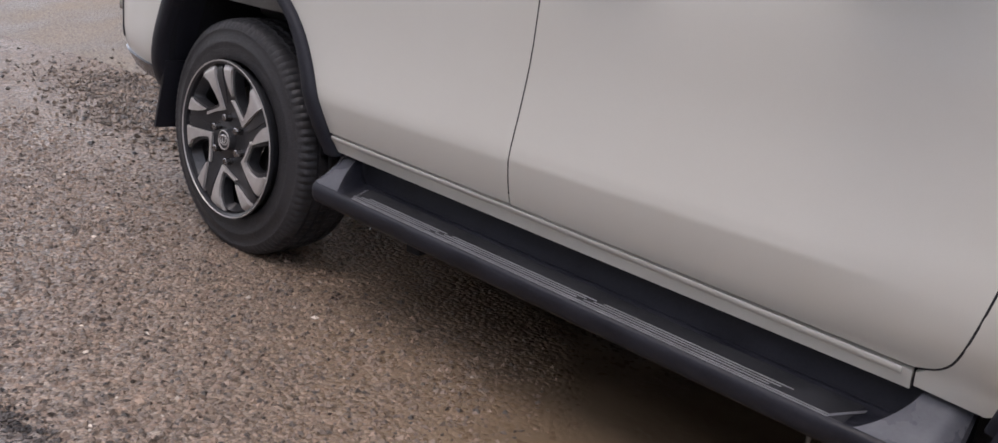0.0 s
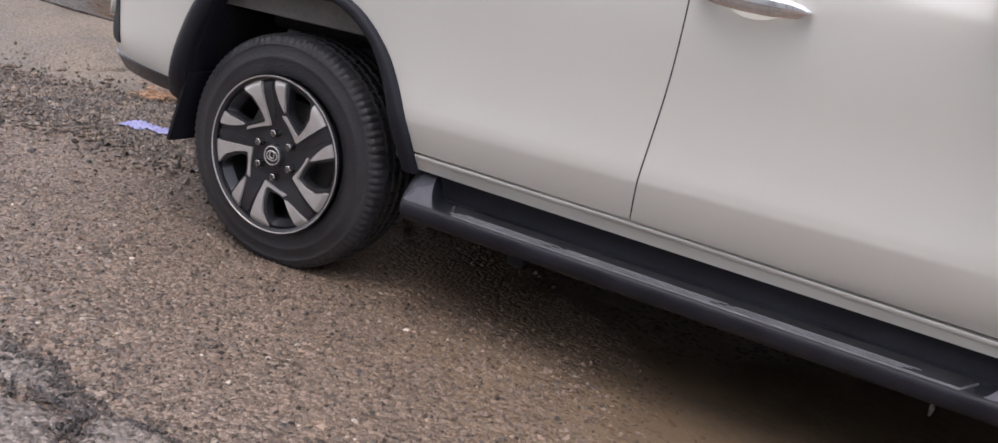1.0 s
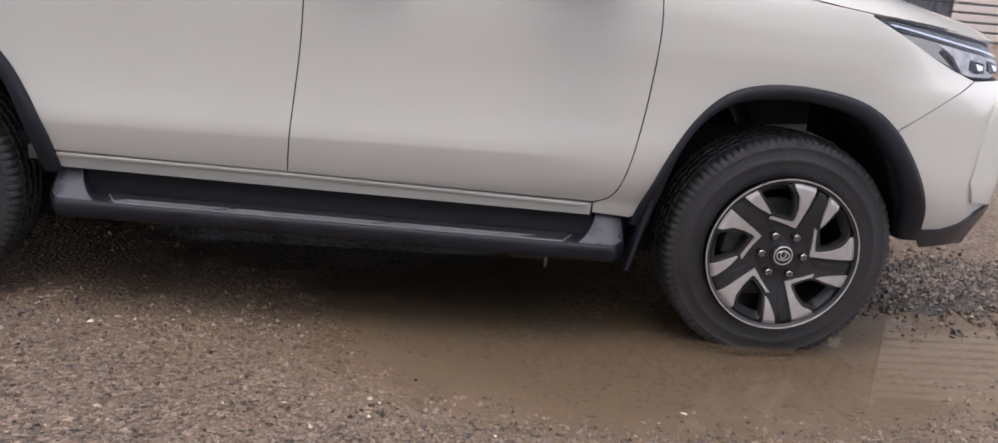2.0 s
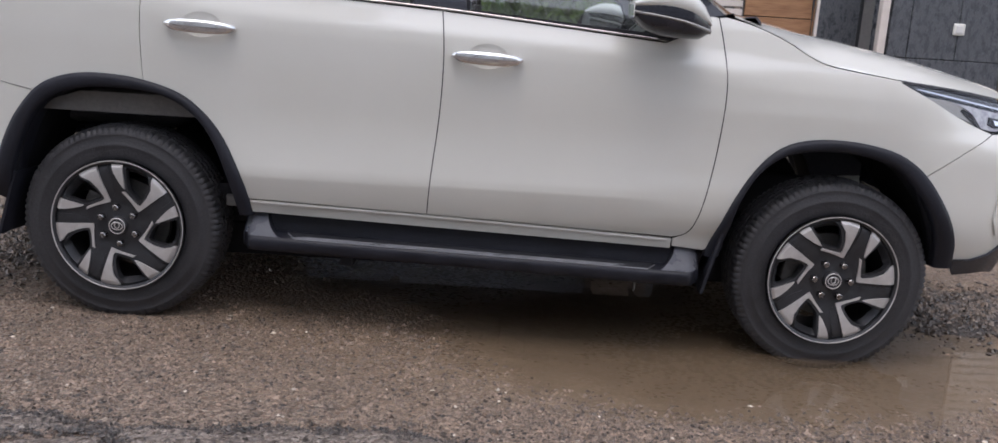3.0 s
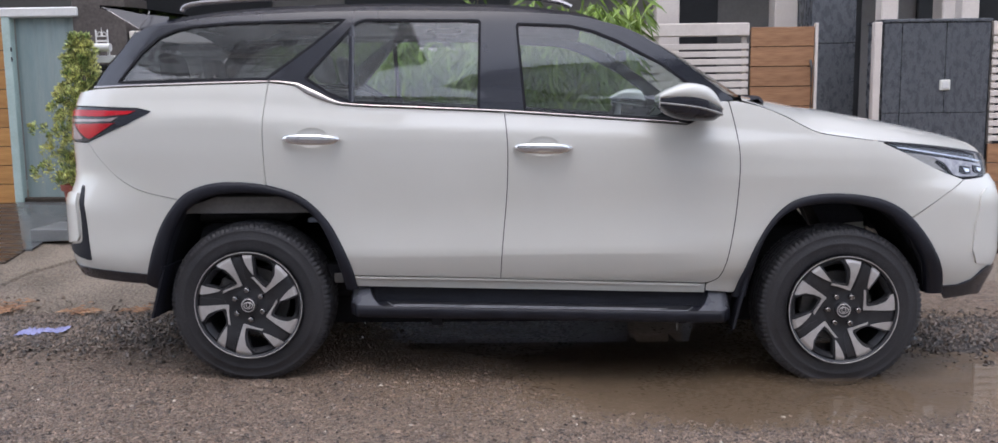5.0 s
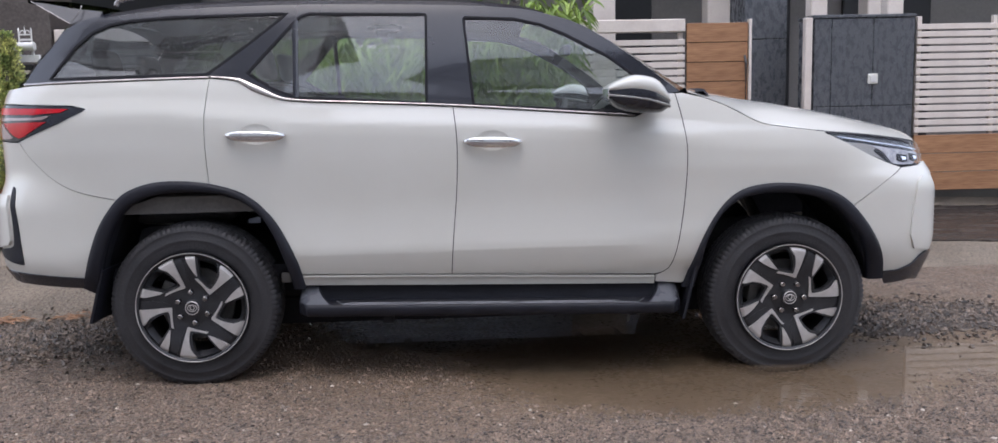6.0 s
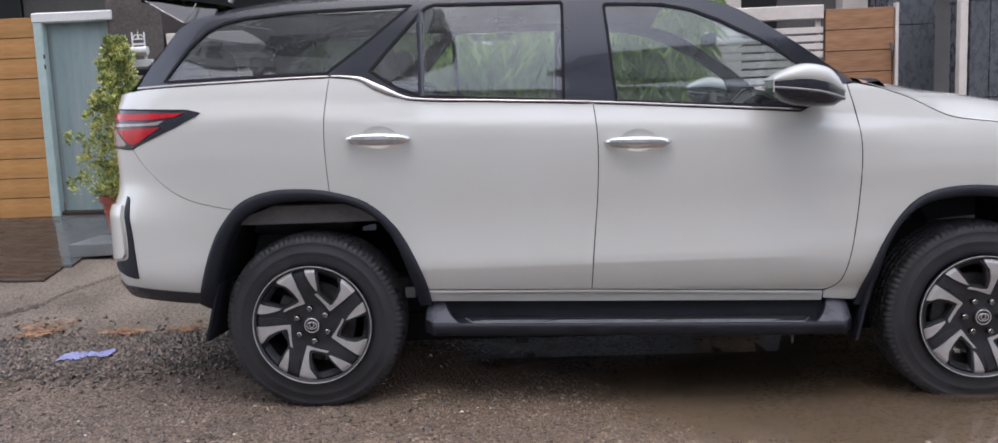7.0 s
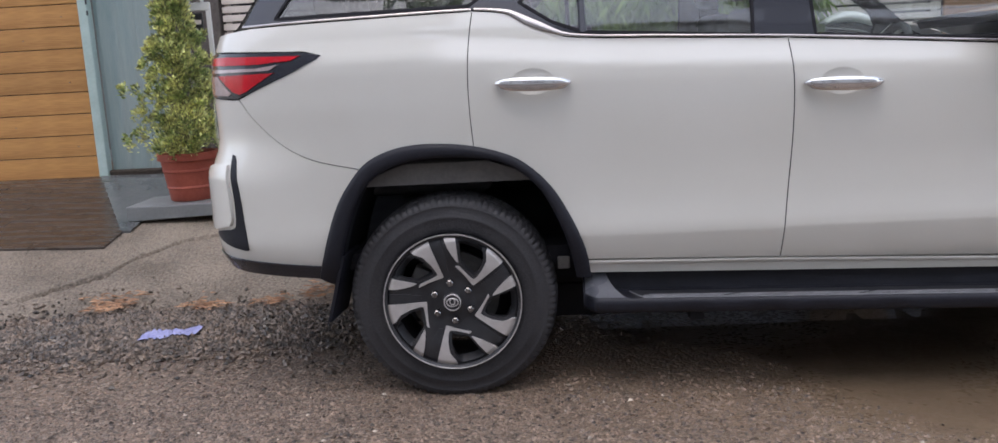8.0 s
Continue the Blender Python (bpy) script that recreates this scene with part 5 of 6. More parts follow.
def car_side(side):
    flip = side > 0
    on = side_surface(side)
    near = side < 0

    def panel(name, outline, mat, parent=car, label="", **k):
        return part(name, sheet(outline, on, flip=flip, name=name, **k), mat, parent, label)
    cups = [[(u0 + 0.074 * math.cos(a), z0 + 0.004 + 0.045 * math.sin(a)) for a in (2 * math.pi * j / 32 for j in range(32))] for u0, z0 in ((0.325, 1.143), (1.370, 1.092))]
    fine = 0.0135 if near else 0.045
    rear_door = panel("rear_door", REAR_DOOR, M["paint"], holes=cups[:1], step=fine)
    front_door = panel("front_door", FRONT_DOOR, M["paint"], holes=cups[1:], step=fine)
    panel("quarter_panel", QUARTER, M["paint"], gap=0.0012, step=0.02 if near else 0.045)
    panel("fender", FENDER, M["paint"], gap=0.0012, step=0.02 if near else 0.045)
    bumper = panel("rear_bumper", REAR_BUMPER, M["paint"], gap=0.0)
    front = panel("front_bumper", FRONT_BUMPER, M["paint"], gap=-0.0005)
    # dark shell behind the seams
    shell = [(-1.0, 1.36), (-0.70, 1.36), (0.12, 1.36), (0.25, 1.35), (0.46, 1.26), (2.1, 1.17), (2.25, 1.26), (2.6, 1.12), (2.9, 1.07), (3.3, 1.0), (3.55, 0.9), (3.55, 0.52), (3.2, 0.47)] + ARCH_FI[::-1] + [(2.2, 0.43), (0.5, 0.47)] + ARCH_RI[::-1] + [(-0.50, 0.54), (-1.2, 0.58), (-1.2, 1.2)]
    panel("inner_shell", shell, M["dark"], off=-0.022, thick=0.004, gap=0.0, step=0.08)
    # sill strip below the doors
    panel("sill", [(0.492, 0.502), (1.171, 0.483), (2.118, 0.446), (2.118, 0.405), (1.17, 0.432), (0.500, 0.452)], M["paint"], step=0.03, gap=0.001)
    strip_line = [(u, sill_z(u) - 0.012) for u in np.arange(0.50, 2.11, 0.08)]
    part("sill_bead", strip(strip_line, on, 0.016, 0.004), M["paint"], car)
    # Dark lines laid on the skin in place of the shade in the door gaps.
    part("door_seal", strip(SEAM_A[:-1], on, 0.0042, 0.0004, 0.004), M["dark"], car)
    part("door_seal", strip(SEAM_B[1:-1], on, 0.0034, 0.0002, 0.004), M["dark"], car)
    # wheel-arch mouldings
    part("rear_arch_moulding", flare(ARCH_R, ARCH_RI, on), M["plastic"], car, "black textured plastic moulding")
    part("front_arch_moulding", flare(ARCH_F, ARCH_FI, on), M["plastic"], car, "black textured plastic moulding")
    # lower black skirts
    panel("rear_skirt", [(-0.45, 0.522), (-0.60, 0.535), (-0.80, 0.552), (-0.95, 0.558), (-1.25, 0.562), (U_REAR + 0.02, 0.56), (U_REAR + 0.02, 0.46), (-1.2, 0.47), (-0.93, 0.50), (-0.75, 0.492), (-0.47, 0.470)], M["gloss_black"], off=0.006, step=0.03)
    panel("front_lip", [(3.205, 0.428), (3.30, 0.432), (3.37, 0.455), (3.42, 0.50), (3.47, 0.515), (3.60, 0.50), (3.70, 0.50), (3.72, 0.36), (3.5, 0.365), (3.40, 0.375), (3.25, 0.362)], M["gloss_black"], off=0.010, step=0.03)
    # black slot and raised pad on the bumper's corner
    slot = curve([(-0.805, 0.938), (-0.778, 0.918), (-0.758, 0.80), (-0.750, 0.70), (-0.744, 0.605), (-0.765, 0.588), (-0.93, 0.622), (-0.955, 0.640), (-0.88, 0.655), (-0.805, 0.668), (-0.787, 0.70), (-0.788, 0.80), (-0.800, 0.89)], 3)
    panel("bumper_slot", slot, M["plastic"], bumper, "black corner slot", off=0.003, step=0.02, gap=0)
    pad = [(-0.812, 0.905), (-0.799, 0.80), (-0.796, 0.70), (-0.812, 0.676), (-0.92, 0.655), (-1.08, 0.650), (-1.16, 0.70), (-1.16, 0.84), (-1.08, 0.875), (-0.90, 0.905)]
    panel("bumper_pad", pad, M["paint"], bumper, off=0.014, thick=0.02, step=0.025)
    # front corner fin
    panel("corner_fin", [(3.375, 0.855), (3.42, 0.885), (3.50, 0.875), (3.56, 0.80), (3.56, 0.56), (3.50, 0.515), (3.365, 0.535), (3.335, 0.60), (3.345, 0.72)], M["paint"], front, off=0.008, thick=0.016, step=0.025)
    # greenhouse
    panel("window_surround", SIDE_BLACK, M["gloss_black"], car, "gloss black window surround", holes=[GLASS_Q, GLASS_R, GLASS_F], thick=0.03, gap=0.0)
    panel("quarter_glass", GLASS_Q, M["smoked"], car, "smoked quarter window with rain drops", off=-0.005, thick=0.004, gap=-0.004)
    panel("rear_window", GLASS_R, M["beaded"], car, "wet side window", off=-0.005, thick=0.004, gap=-0.004)
    panel("front_window", GLASS_F, M["glass"], car, "wet side window", off=-0.005, thick=0.004, gap=-0.004)
    part("window_divider", strip([(0.503, 1.306), (0.500, 1.48), (0.496, 1.66)], on, 0.026, 0.002), M["gloss_black"], car)
    for name, line in (("centre_pillar_cover", [(1.168, 1.700), (1.180, 1.483), (1.196, 1.262)]),):
        part(name, strip(line, on, 0.006, -0.001, 0.006), M["dark"], car)
    # belt mouldings
    line = [(u, belt_z(u) + 0.002) for u in np.arange(-0.74, 0.12, 0.05)] + [(0.122, 1.402)]
    part("belt_moulding", strip(line, on, 0.009, 0.005), M["garnish"], car, "satin metal belt moulding")
    line = [(u, belt_z(u) + 0.002) for u in np.arange(0.132, 2.05, 0.03)]
    wide = [0.009 + 0.020 * math.exp(-((u - 0.33) / 0.09) ** 2) for u, _ in line]
    part("belt_moulding", strip(line, on, wide, 0.006), M["garnish"], car, "satin metal belt moulding")
    for outline in (GLASS_Q, GLASS_R, GLASS_F):
        part("window_rubber", strip(resample(outline, 0.03) + resample(outline, 0.03)[:2], on, 0.012, 0.0015, 0.006), M["dark"], car)
    # door handles
    for door, u0, z0, sl in ((rear_door, 0.325, 1.143, -0.027), (front_door, 1.370, 1.092, -0.027)):
        rows = []
        for k in range(25):
            t = k / 24 * 2 - 1
            u, z = u0 + 0.131 * t, z0 + sl * 0.131 * t
            h = 0.0225 * (1 - abs(t) ** 6) ** 0.5 * (1 - 0.25 * t * t) + 0.0015
            lift = 0.012 + 0.028 * (1 - t ** 4)
            rows.append([on(u, z + h * math.sin(a) * (1 - 0.15 * math.sin(a)), lift + 0.011 * math.cos(a)) for a in (2 * math.pi * j / 14 for j in range(14))])
        handle = part("handle", loft(rows, closed=True, caps=True), M["chrome"], door, "chrome pull handle")
        for s in (-1, 1):
            part("handle_mount", loft([[on(u0 + s * 0.112 + 0.017 * math.cos(a), z0 + sl * s * 0.112 + 0.012 * math.sin(a), o) for a in (2 * math.pi * j / 12 for j in range(12))] for o in (-0.002, 0.024)], closed=True, caps=True), M["chrome"], door)
        bowl = []
        for r, o in ((1.01, 0.0005), (0.97, -0.0004), (0.88, -0.0022), (0.70, -0.0050), (0.40, -0.0065), (0.02, -0.0070)):
            bowl.append([on(u0 + 0.074 * r * math.cos(a), z0 + 0.004 + 0.045 * r * math.sin(a), o) for a in (2 * math.pi * j / 32 for j in range(32))])
        part("handle_cup", loft(bowl, closed=True), M["paint"], door)
        if door == front_door:
            part("keyhole", loft([[on(u0 - 0.108 + r * 0.011 * math.cos(a), z0 + 0.003 + r * 0.009 * math.sin(a), o) for a in (2 * math.pi * j / 12 for j in range(12))] for r, o in ((1.0, 0.030), (0.8, 0.036), (0.1, 0.036))], closed=True), M["trim_grey"], door)
    # tail lamp
    tail = panel("tail_lamp", LAMP, M["gloss_black"], car, "dark-framed red wedge tail lamp", off=0.004, thick=0.03, step=0.025)
    panel("upper_lens", [(-1.18, 1.288), (-0.80, 1.287), (-0.475, 1.278), (-0.515, 1.260), (-0.65, 1.252), (-1.18, 1.258)], M["red"], tail, "glossy red lens", off=0.008, thick=0.006, step=0.02)
    panel("middle_lens", [(-1.18, 1.246), (-0.65, 1.243), (-0.555, 1.253), (-0.60, 1.229), (-1.18, 1.226)], M["clear_red"], tail, "pale lens strip", off=0.007, thick=0.006, step=0.02)
    panel("lower_lens", [(-0.875, 1.221), (-0.575, 1.224), (-0.63, 1.196), (-0.705, 1.158), (-0.735, 1.150), (-0.765, 1.158), (-0.83, 1.196)], M["red"], tail, "glossy red lens", off=0.008, thick=0.006, step=0.02)
    panel("corner_lens", [(-1.18, 1.221), (-0.885, 1.219), (-0.842, 1.194), (-0.778, 1.156), (-0.80, 1.146), (-0.87, 1.147), (-1.18, 1.160)], M["clear_red"], tail, "pale corner lens", off=0.007, thick=0.006, step=0.02)
    # head lamp
    head = panel("head_lamp", HEAD, M["gloss_black"], car, "slim swept-back head lamp", off=-0.024, thick=0.02, step=0.03)
    panel("lamp_bowl", [(2.98, 1.052), (3.10, 1.040), (3.20, 1.022), (3.17, 1.000), (3.235, 0.950), (3.10, 0.998), (3.03, 1.027)], M["trim_grey"], head, "grey lamp bezel", off=-0.014, thick=0.008, step=0.02)
    panel("reflector", [(3.134, 1.034), (3.30, 1.008), (3.44, 0.992), (3.52, 0.985), (3.50, 0.955), (3.416, 0.930), (3.312, 0.930), (3.265, 0.938), (3.230, 0.985), (3.201, 1.005)], M["reflector"], head, "bright lamp reflector", off=-0.012, thick=0.012, step=0.02)
    for a, b in ((3.295, 3.375), (3.395, 3.475)):
        panel("projector", [(a + 0.012, 0.985), (b, 0.975), (b - 0.006, 0.945), (a + 0.035, 0.942), (a, 0.955)], M["plastic"], head, "dark projector", off=-0.006, thick=0.006, step=0.015)
        panel("projector_lens", [(a + 0.026, 0.975), (b - 0.012, 0.968), (b - 0.016, 0.952), (a + 0.036, 0.950)], M["chrome"], head, off=-0.003, thick=0.004, step=0.01)
    panel("lamp_strip", [(2.95, 1.079), (3.10, 1.058), (3.30, 1.027), (3.52, 0.998), (3.52, 0.990), (3.30, 1.018), (3.10, 1.049), (2.97, 1.069)], M["chrome"], head, "bright light guide", off=-0.008, thick=0.006, step=0.02)
    lens = panel("lens", HEAD, M["lens"], head, "clear lens", off=0.002, thick=0.004, step=0.03)
    lens.visible_shadow = False
    # wheel housings
    for cx, hub, lo, hi, pts in ((0.0, 0.375, -0.42, 0.46, ARCH_RI), (2.745, 0.33, 2.30, 3.12, ARCH_FI)):
        rows = []
        for p in pts:
            e = on(p[0], p[1], -0.015)
            rows.append([e, Vector((p[0], side * 0.70, p[1] + 0.01)), Vector((cx + (p[0] - cx) * 0.96, side * 0.50, hub + (p[1] - hub) * 0.98))])
        part("wheel_housing", loft(rows, angle=60), M["dark"], car, "black plastic wheel housing")
    bm = loft([[Vector((x, side * 0.855, z)) for x in np.arange(-0.30, 0.31, 0.05)] for z in (0.80, 0.84, 0.875)])
    q = [v for v in bm.verts if abs(v.co.x) > 0.15 and v.co.z > 0.85]
    for v in q:
        v.co.z -= (abs(v.co.x) - 0.15) * 0.35
    part("inner_fender", bm, M["liner"], car, "dull inner fender edge")
    part("sill_bracket", box(0.385, 0.430, min(side * 0.80, side * 0.815), max(side * 0.80, side * 0.815), 0.458, 0.505, 0.006, 2), M["liner"], car, "pale grey bracket in the wheel housing")
    # mud flaps
    for x0, x1, z0, z1, tw in ((-0.372, -0.440, 0.56, 0.315, 0.0), (2.335, 2.262, 0.555, 0.245, 0.0)):
        rows = [[Vector((x0 + (x1 - x0) * t + dx, side * y, z0 + (z1 - z0) * t)) for y, dx in ((0.70, 0.012), (0.80, 0.0), (0.885, -0.004), (0.905, -0.010), (0.905, -0.022), (0.70, -0.004))] for t in (0, 0.3, 0.6, 0.9, 1.0)]
        part("mud_flap", loft(rows, closed=True, caps=True), M["plastic"], car, "black mud flap")
    rows = [[Vector((3.085 + 0.03 * t + dx, side * y, 0.40 - 0.13 * t)) for y, dx in ((0.62, 0), (0.78, 0), (0.80, 0.012), (0.62, 0.012))] for t in (0, 0.5, 1)]
    part("air_deflector", loft(rows, closed=True, caps=True), M["plastic"], car)
    side_step(side)
    mirror(side)


def side_step(side):
    """Running board: a dished ribbed tray between end caps that slope up to the body."""
    base = lambda x: 0.378 - 0.0245 * (x - 0.5) + (0.075 if side > 0 else 0)

    def top(x, y, blend):
        """Height of the upper side: the tray in the middle, a slope at the ends."""
        q = (y - 0.80) / 0.155
        tray = 0.085 * smooth(0.822, 0.806, y) + 0.0035 * math.exp(-((y - 0.836) / 0.004) ** 2) - 0.004 * smooth(0.835, 0.86, y) * smooth(0.935, 0.915, y)
        slope = 0.088 * (1 - q) ** 1.15
        xa = 0.562 + 0.070 * q * q
        xb = 2.135 - 0.075 * q * q
        b = smooth(xa - 0.016, xa + 0.026, x) * smooth(xb + 0.016, xb - 0.026, x) if blend else 1.0
        return base(x) + tray * b + slope * (1 - b)

    ys = [0.80, 0.806, 0.814, 0.822, 0.829, 0.834, 0.838, 0.843, 0.855, 0.88, 0.905, 0.92, 0.932, 0.944, 0.953]

    def skin(x, blend=True):
        pull = 1 - 0.45 * smooth(0.535, 0.474, x) ** 2 - 0.45 * smooth(2.165, 2.232, x) ** 2
        wide = lambda y: side * (0.79 + (y - 0.79) * pull)
        low = base(x)
        row = [Vector((x, wide(y), top(x, y, blend))) for y in ys]
        return row + [Vector((x, wide(y), low + dz)) for y, dz in ((0.960, -0.006), (0.9625, -0.018), (0.960, -0.040), (0.950, -0.053), (0.93, -0.058), (0.80, -0.050))]
    step = part("side_step", loft([skin(x) for x in np.linspace(0.68, 2.02, 24)], closed=True, caps=True, angle=45), M["step_plastic"], car, "black ribbed running board")
    for xs in (np.linspace(0.474, 0.68, 30), np.linspace(2.02, 2.232, 30)):
        cap = part("end_cap", loft([skin(x) for x in xs], closed=True, caps=True, angle=45), M["step_plastic"], step, "black end cap")
        front = xs[0] > 1
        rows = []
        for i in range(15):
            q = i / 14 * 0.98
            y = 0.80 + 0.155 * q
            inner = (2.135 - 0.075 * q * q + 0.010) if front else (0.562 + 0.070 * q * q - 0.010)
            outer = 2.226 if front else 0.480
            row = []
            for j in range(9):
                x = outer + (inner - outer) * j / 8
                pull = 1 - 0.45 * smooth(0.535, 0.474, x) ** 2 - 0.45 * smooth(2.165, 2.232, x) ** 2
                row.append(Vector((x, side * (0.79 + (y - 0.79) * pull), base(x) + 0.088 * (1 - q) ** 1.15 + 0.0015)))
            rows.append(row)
        # Paler sheet over the black cap; its grey stands in for mirrored sky.
        part("cap_top", loft(rows), M["cap"], cap, "smooth cap top with the sky's sheen in its grey")
    part("tray", loft([[Vector((x, side * y, base(x) + dz)) for y, dz in ((0.846, -0.002), (0.848, 0.0010), (0.880, 0.0010), (0.951, 0.0010), (0.9535, -0.002))] for x in np.linspace(0.645, 2.055, 24)]), M["tray"], step, "dark ribbed foot mat")
    for k, y in enumerate((0.9515, 0.9430, 0.9310, 0.9200, 0.9090)):
        shift = 0.020 * (k - 2)
        spans = ((0.640, 2.065),) if k < 2 else ((0.665 + shift, 0.965 + shift), (0.985 + shift, 1.435 + shift), (1.455 + shift, 1.90 + shift))
        for a, b in spans:
            rows = []
            for x in np.linspace(a, b, 36 if k < 2 else 10):
                yy = y - 0.11 * smooth(0.69, 0.625, x) ** 2 - 0.11 * smooth(2.02, 2.08, x) ** 2 if k < 2 else y
                rows.append([Vector((x, side * (yy + dy), base(x) + dz)) for dy, dz in ((-0.0013, 0.0005), (-0.0008, 0.0030), (0.0008, 0.0030), (0.0013, 0.0005))])
            part("rib", loft(rows, caps=True), M["rib"], step, "thin raised rib")
    for x in (0.85, 1.98):
        part("bracket", box(x, x + 0.05, min(side * 0.5, side * 0.9), max(side * 0.5, side * 0.9), 0.270, 0.315, 0.004), M["dark"], step)
    # Grey peg added to stand for the water drip under the step.
    part("drain_plug", tube([(1.985, side * 0.90, 0.290), (1.987, side * 0.90, 0.262), (1.985, side * 0.90, 0.240)], 0.009, 8, 0.5), M["liner"], step, "grey peg that stands for a hanging water drip")


def mirror(side):
    """Door mirror: white cap over a black housing on a short foot."""
    top = pchip([0, 0.12, 0.45, 0.70, 0.88, 1.0], [1.318, 1.340, 1.368, 1.356, 1.322, 1.268])
    low = pchip([0, 0.15, 0.5, 0.85, 1.0], [1.262, 1.228, 1.206, 1.203, 1.224])
    mid = pchip([0, 0.5, 1.0], [1.304, 1.286, 1.252])
    out = pchip([0, 0.3, 0.7, 1.0], [1.085, 1.112, 1.100, 1.040])

    def shape(za, zb, grow):
        rows = []
        for k in range(17):
            t = k / 16
            a, b = za(t) + grow, zb(t) - grow
            yc, yr, zc, zr = (0.93 + out(t)) / 2, (out(t) - 0.93) / 2 + grow, (a + b) / 2, max(a - b, 0.004) / 2
            row = []
            for j in range(24):
                c, s = math.cos(2 * math.pi * j / 24), math.sin(2 * math.pi * j / 24)
                row.append(Vector((1.872 + 0.274 * t + (grow if t > 0.5 else -grow), side * (yc + yr * math.copysign(abs(c) ** 0.75, c)), zc + zr * math.copysign(abs(s) ** 0.75, s))))
            rows.append(row)
        return loft(rows, closed=True, caps=True, angle=55)
    body_ = part("door_mirror", shape(top, low, 0.0), M["gloss_black"], car, "white-capped black door mirror")
    part("mirror_cap", shape(top, mid, 0.003), M["paint"], body_, "white mirror cap")
    part("indicator", shape(lambda t: mid(t) - 0.010, lambda t: mid(t) - 0.026, 0.0025), M["trim_grey"], body_, "dark indicator strip")
    part("glass", box(1.866, 1.870, min(side * 0.95, side * 1.09), max(side * 0.95, side * 1.09), 1.265, 1.312, 0.0015), M["chrome"], body_, "mirror glass")
    part("foot", loft([[Vector((2.05 + 0.055 * math.cos(a), side * y, z + 0.022 * math.sin(a))) for a in (2 * math.pi * j / 12 for j in range(12))] for y, z in ((0.84, 1.222), (0.93, 1.228), (0.97, 1.235))], closed=True, caps=True), M["gloss_black"], body_)


car_side(-1)
car_side(1)


# bonnet, windscreen, roof and tailgate reach from side to side
def across(edge, n, rise, power=2.0, dx=0.0):
    """Rows between an edge on the camera's side and its mirror image, arched upwards."""
    rows = []
    for i, p in enumerate(edge):
        r = rise[i] if isinstance(rise, list) else rise
        d = dx[i] if isinstance(dx, list) else dx
        rows.append([Vector((p.x + d * (1 - abs(t) ** 2.0), p.y * -t, p.z + r * (1 - abs(t) ** power))) for t in np.linspace(-1, 1, n)])
    return rows


hood_line = curve([(2.270, 1.292), (2.348, 1.267), (2.457, 1.224), (2.553, 1.172), (2.623, 1.143), (2.737, 1.124), (2.905, 1.102), (3.03, 1.091), (3.169, 1.078), (3.30, 1.062), (3.49, 1.042), (3.60, 1.030)], 3)
hood_edge = [body(u, z, -0.003) for u, z in hood_line]
k = len(hood_edge)
hood_rise = [float(np.interp(p.x, [2.2, 2.35, 2.46, 2.55, 2.62, 2.75, 2.9, 3.2, 3.38, 3.5, 3.6], [0.02, 0.035, 0.063, 0.098, 0.116, 0.118, 0.108, 0.074, 0.052, 0.030, 0.015])) for p in hood_edge]
hood_dx = [float(np.interp(p.x, [2.2, 2.6, 3.2, 3.42, 3.6], [0.12, 0.05, 0.06, 0.10, 0.10])) for p in hood_edge]
hood = part("bonnet", loft(across(hood_edge, 25, hood_rise, 4.0, hood_dx), angle=60), M["paint"], car)
part("wiper_cowl", loft([[Vector((2.30 + 0.14 * (1 - t * t), t * 0.80, 1.283 + 0.02 * (1 - t * t))) + Vector(d) for d in ((0, 0, -0.03), (-0.02, 0, 0.004), (0.06, 0, 0.012), (0.10, 0, -0.03))] for t in np.linspace(-1, 1, 17)]), M["plastic"], car)
ws_edge = [body(u, z, -0.012) for u, z in TOP if u > 1.60]
part("windscreen", loft(across(ws_edge, 17, 0.03, 2.0, [float(np.interp(p.z, [1.3, 1.67], [0.16, 0.06])) for p in ws_edge])), M["glass"], car, "wet windscreen")
roof_edge = [body(u, z, -0.002) for u, z in TOP if u < 1.66]
part("roof", loft(across(roof_edge, 21, [float(np.interp(p.x, [-0.6, -0.4, 0.2, 1.2, 1.7], [0.10, 0.085, 0.085, 0.085, 0.05])) for p in roof_edge], 2.6, 0.0)), M["gloss_black"], car, "gloss black roof")
for s in (-1, 1):
    rail = part("roof_rail", tube(curve([(-0.35, s * 0.585, 1.745), (-0.25, s * 0.58, 1.785), (0.4, s * 0.575, 1.812), (1.1, s * 0.575, 1.802), (1.42, s * 0.575, 1.775), (1.52, s * 0.575, 1.742)], 5), 0.012, 10), M["garnish"], car, "slim grey roof rail")
    part("spoiler_end", loft([[Vector((-0.40, s * 0.62, 1.718)), Vector((-0.40, s * 0.66, 1.690)), Vector((-0.40, s * 0.60, 1.66))], [Vector((-0.54, s * 0.615, 1.735)), Vector((-0.535, s * 0.645, 1.660)), Vector((-0.54, s * 0.60, 1.66))],
                              [Vector((-0.74, s * 0.58, 1.778)), Vector((-0.72, s * 0.60, 1.765)), Vector((-0.72, s * 0.56, 1.765))]], closed=True, caps=True), M["gloss_black"], car)
    part("spoiler_trim", tube([(-0.735, s * 0.592, 1.776), (-0.63, s * 0.622, 1.715), (-0.540, s * 0.648, 1.664)], 0.0022, 6), M["garnish"], car, "thin bright trim line")
    part("spoiler_trim", tube([(-0.540, s * 0.648, 1.664), (-0.505, s * 0.645, 1.70), (-0.49, s * 0.625, 1.745)], 0.002, 6), M["garnish"], car, "thin bright trim line")
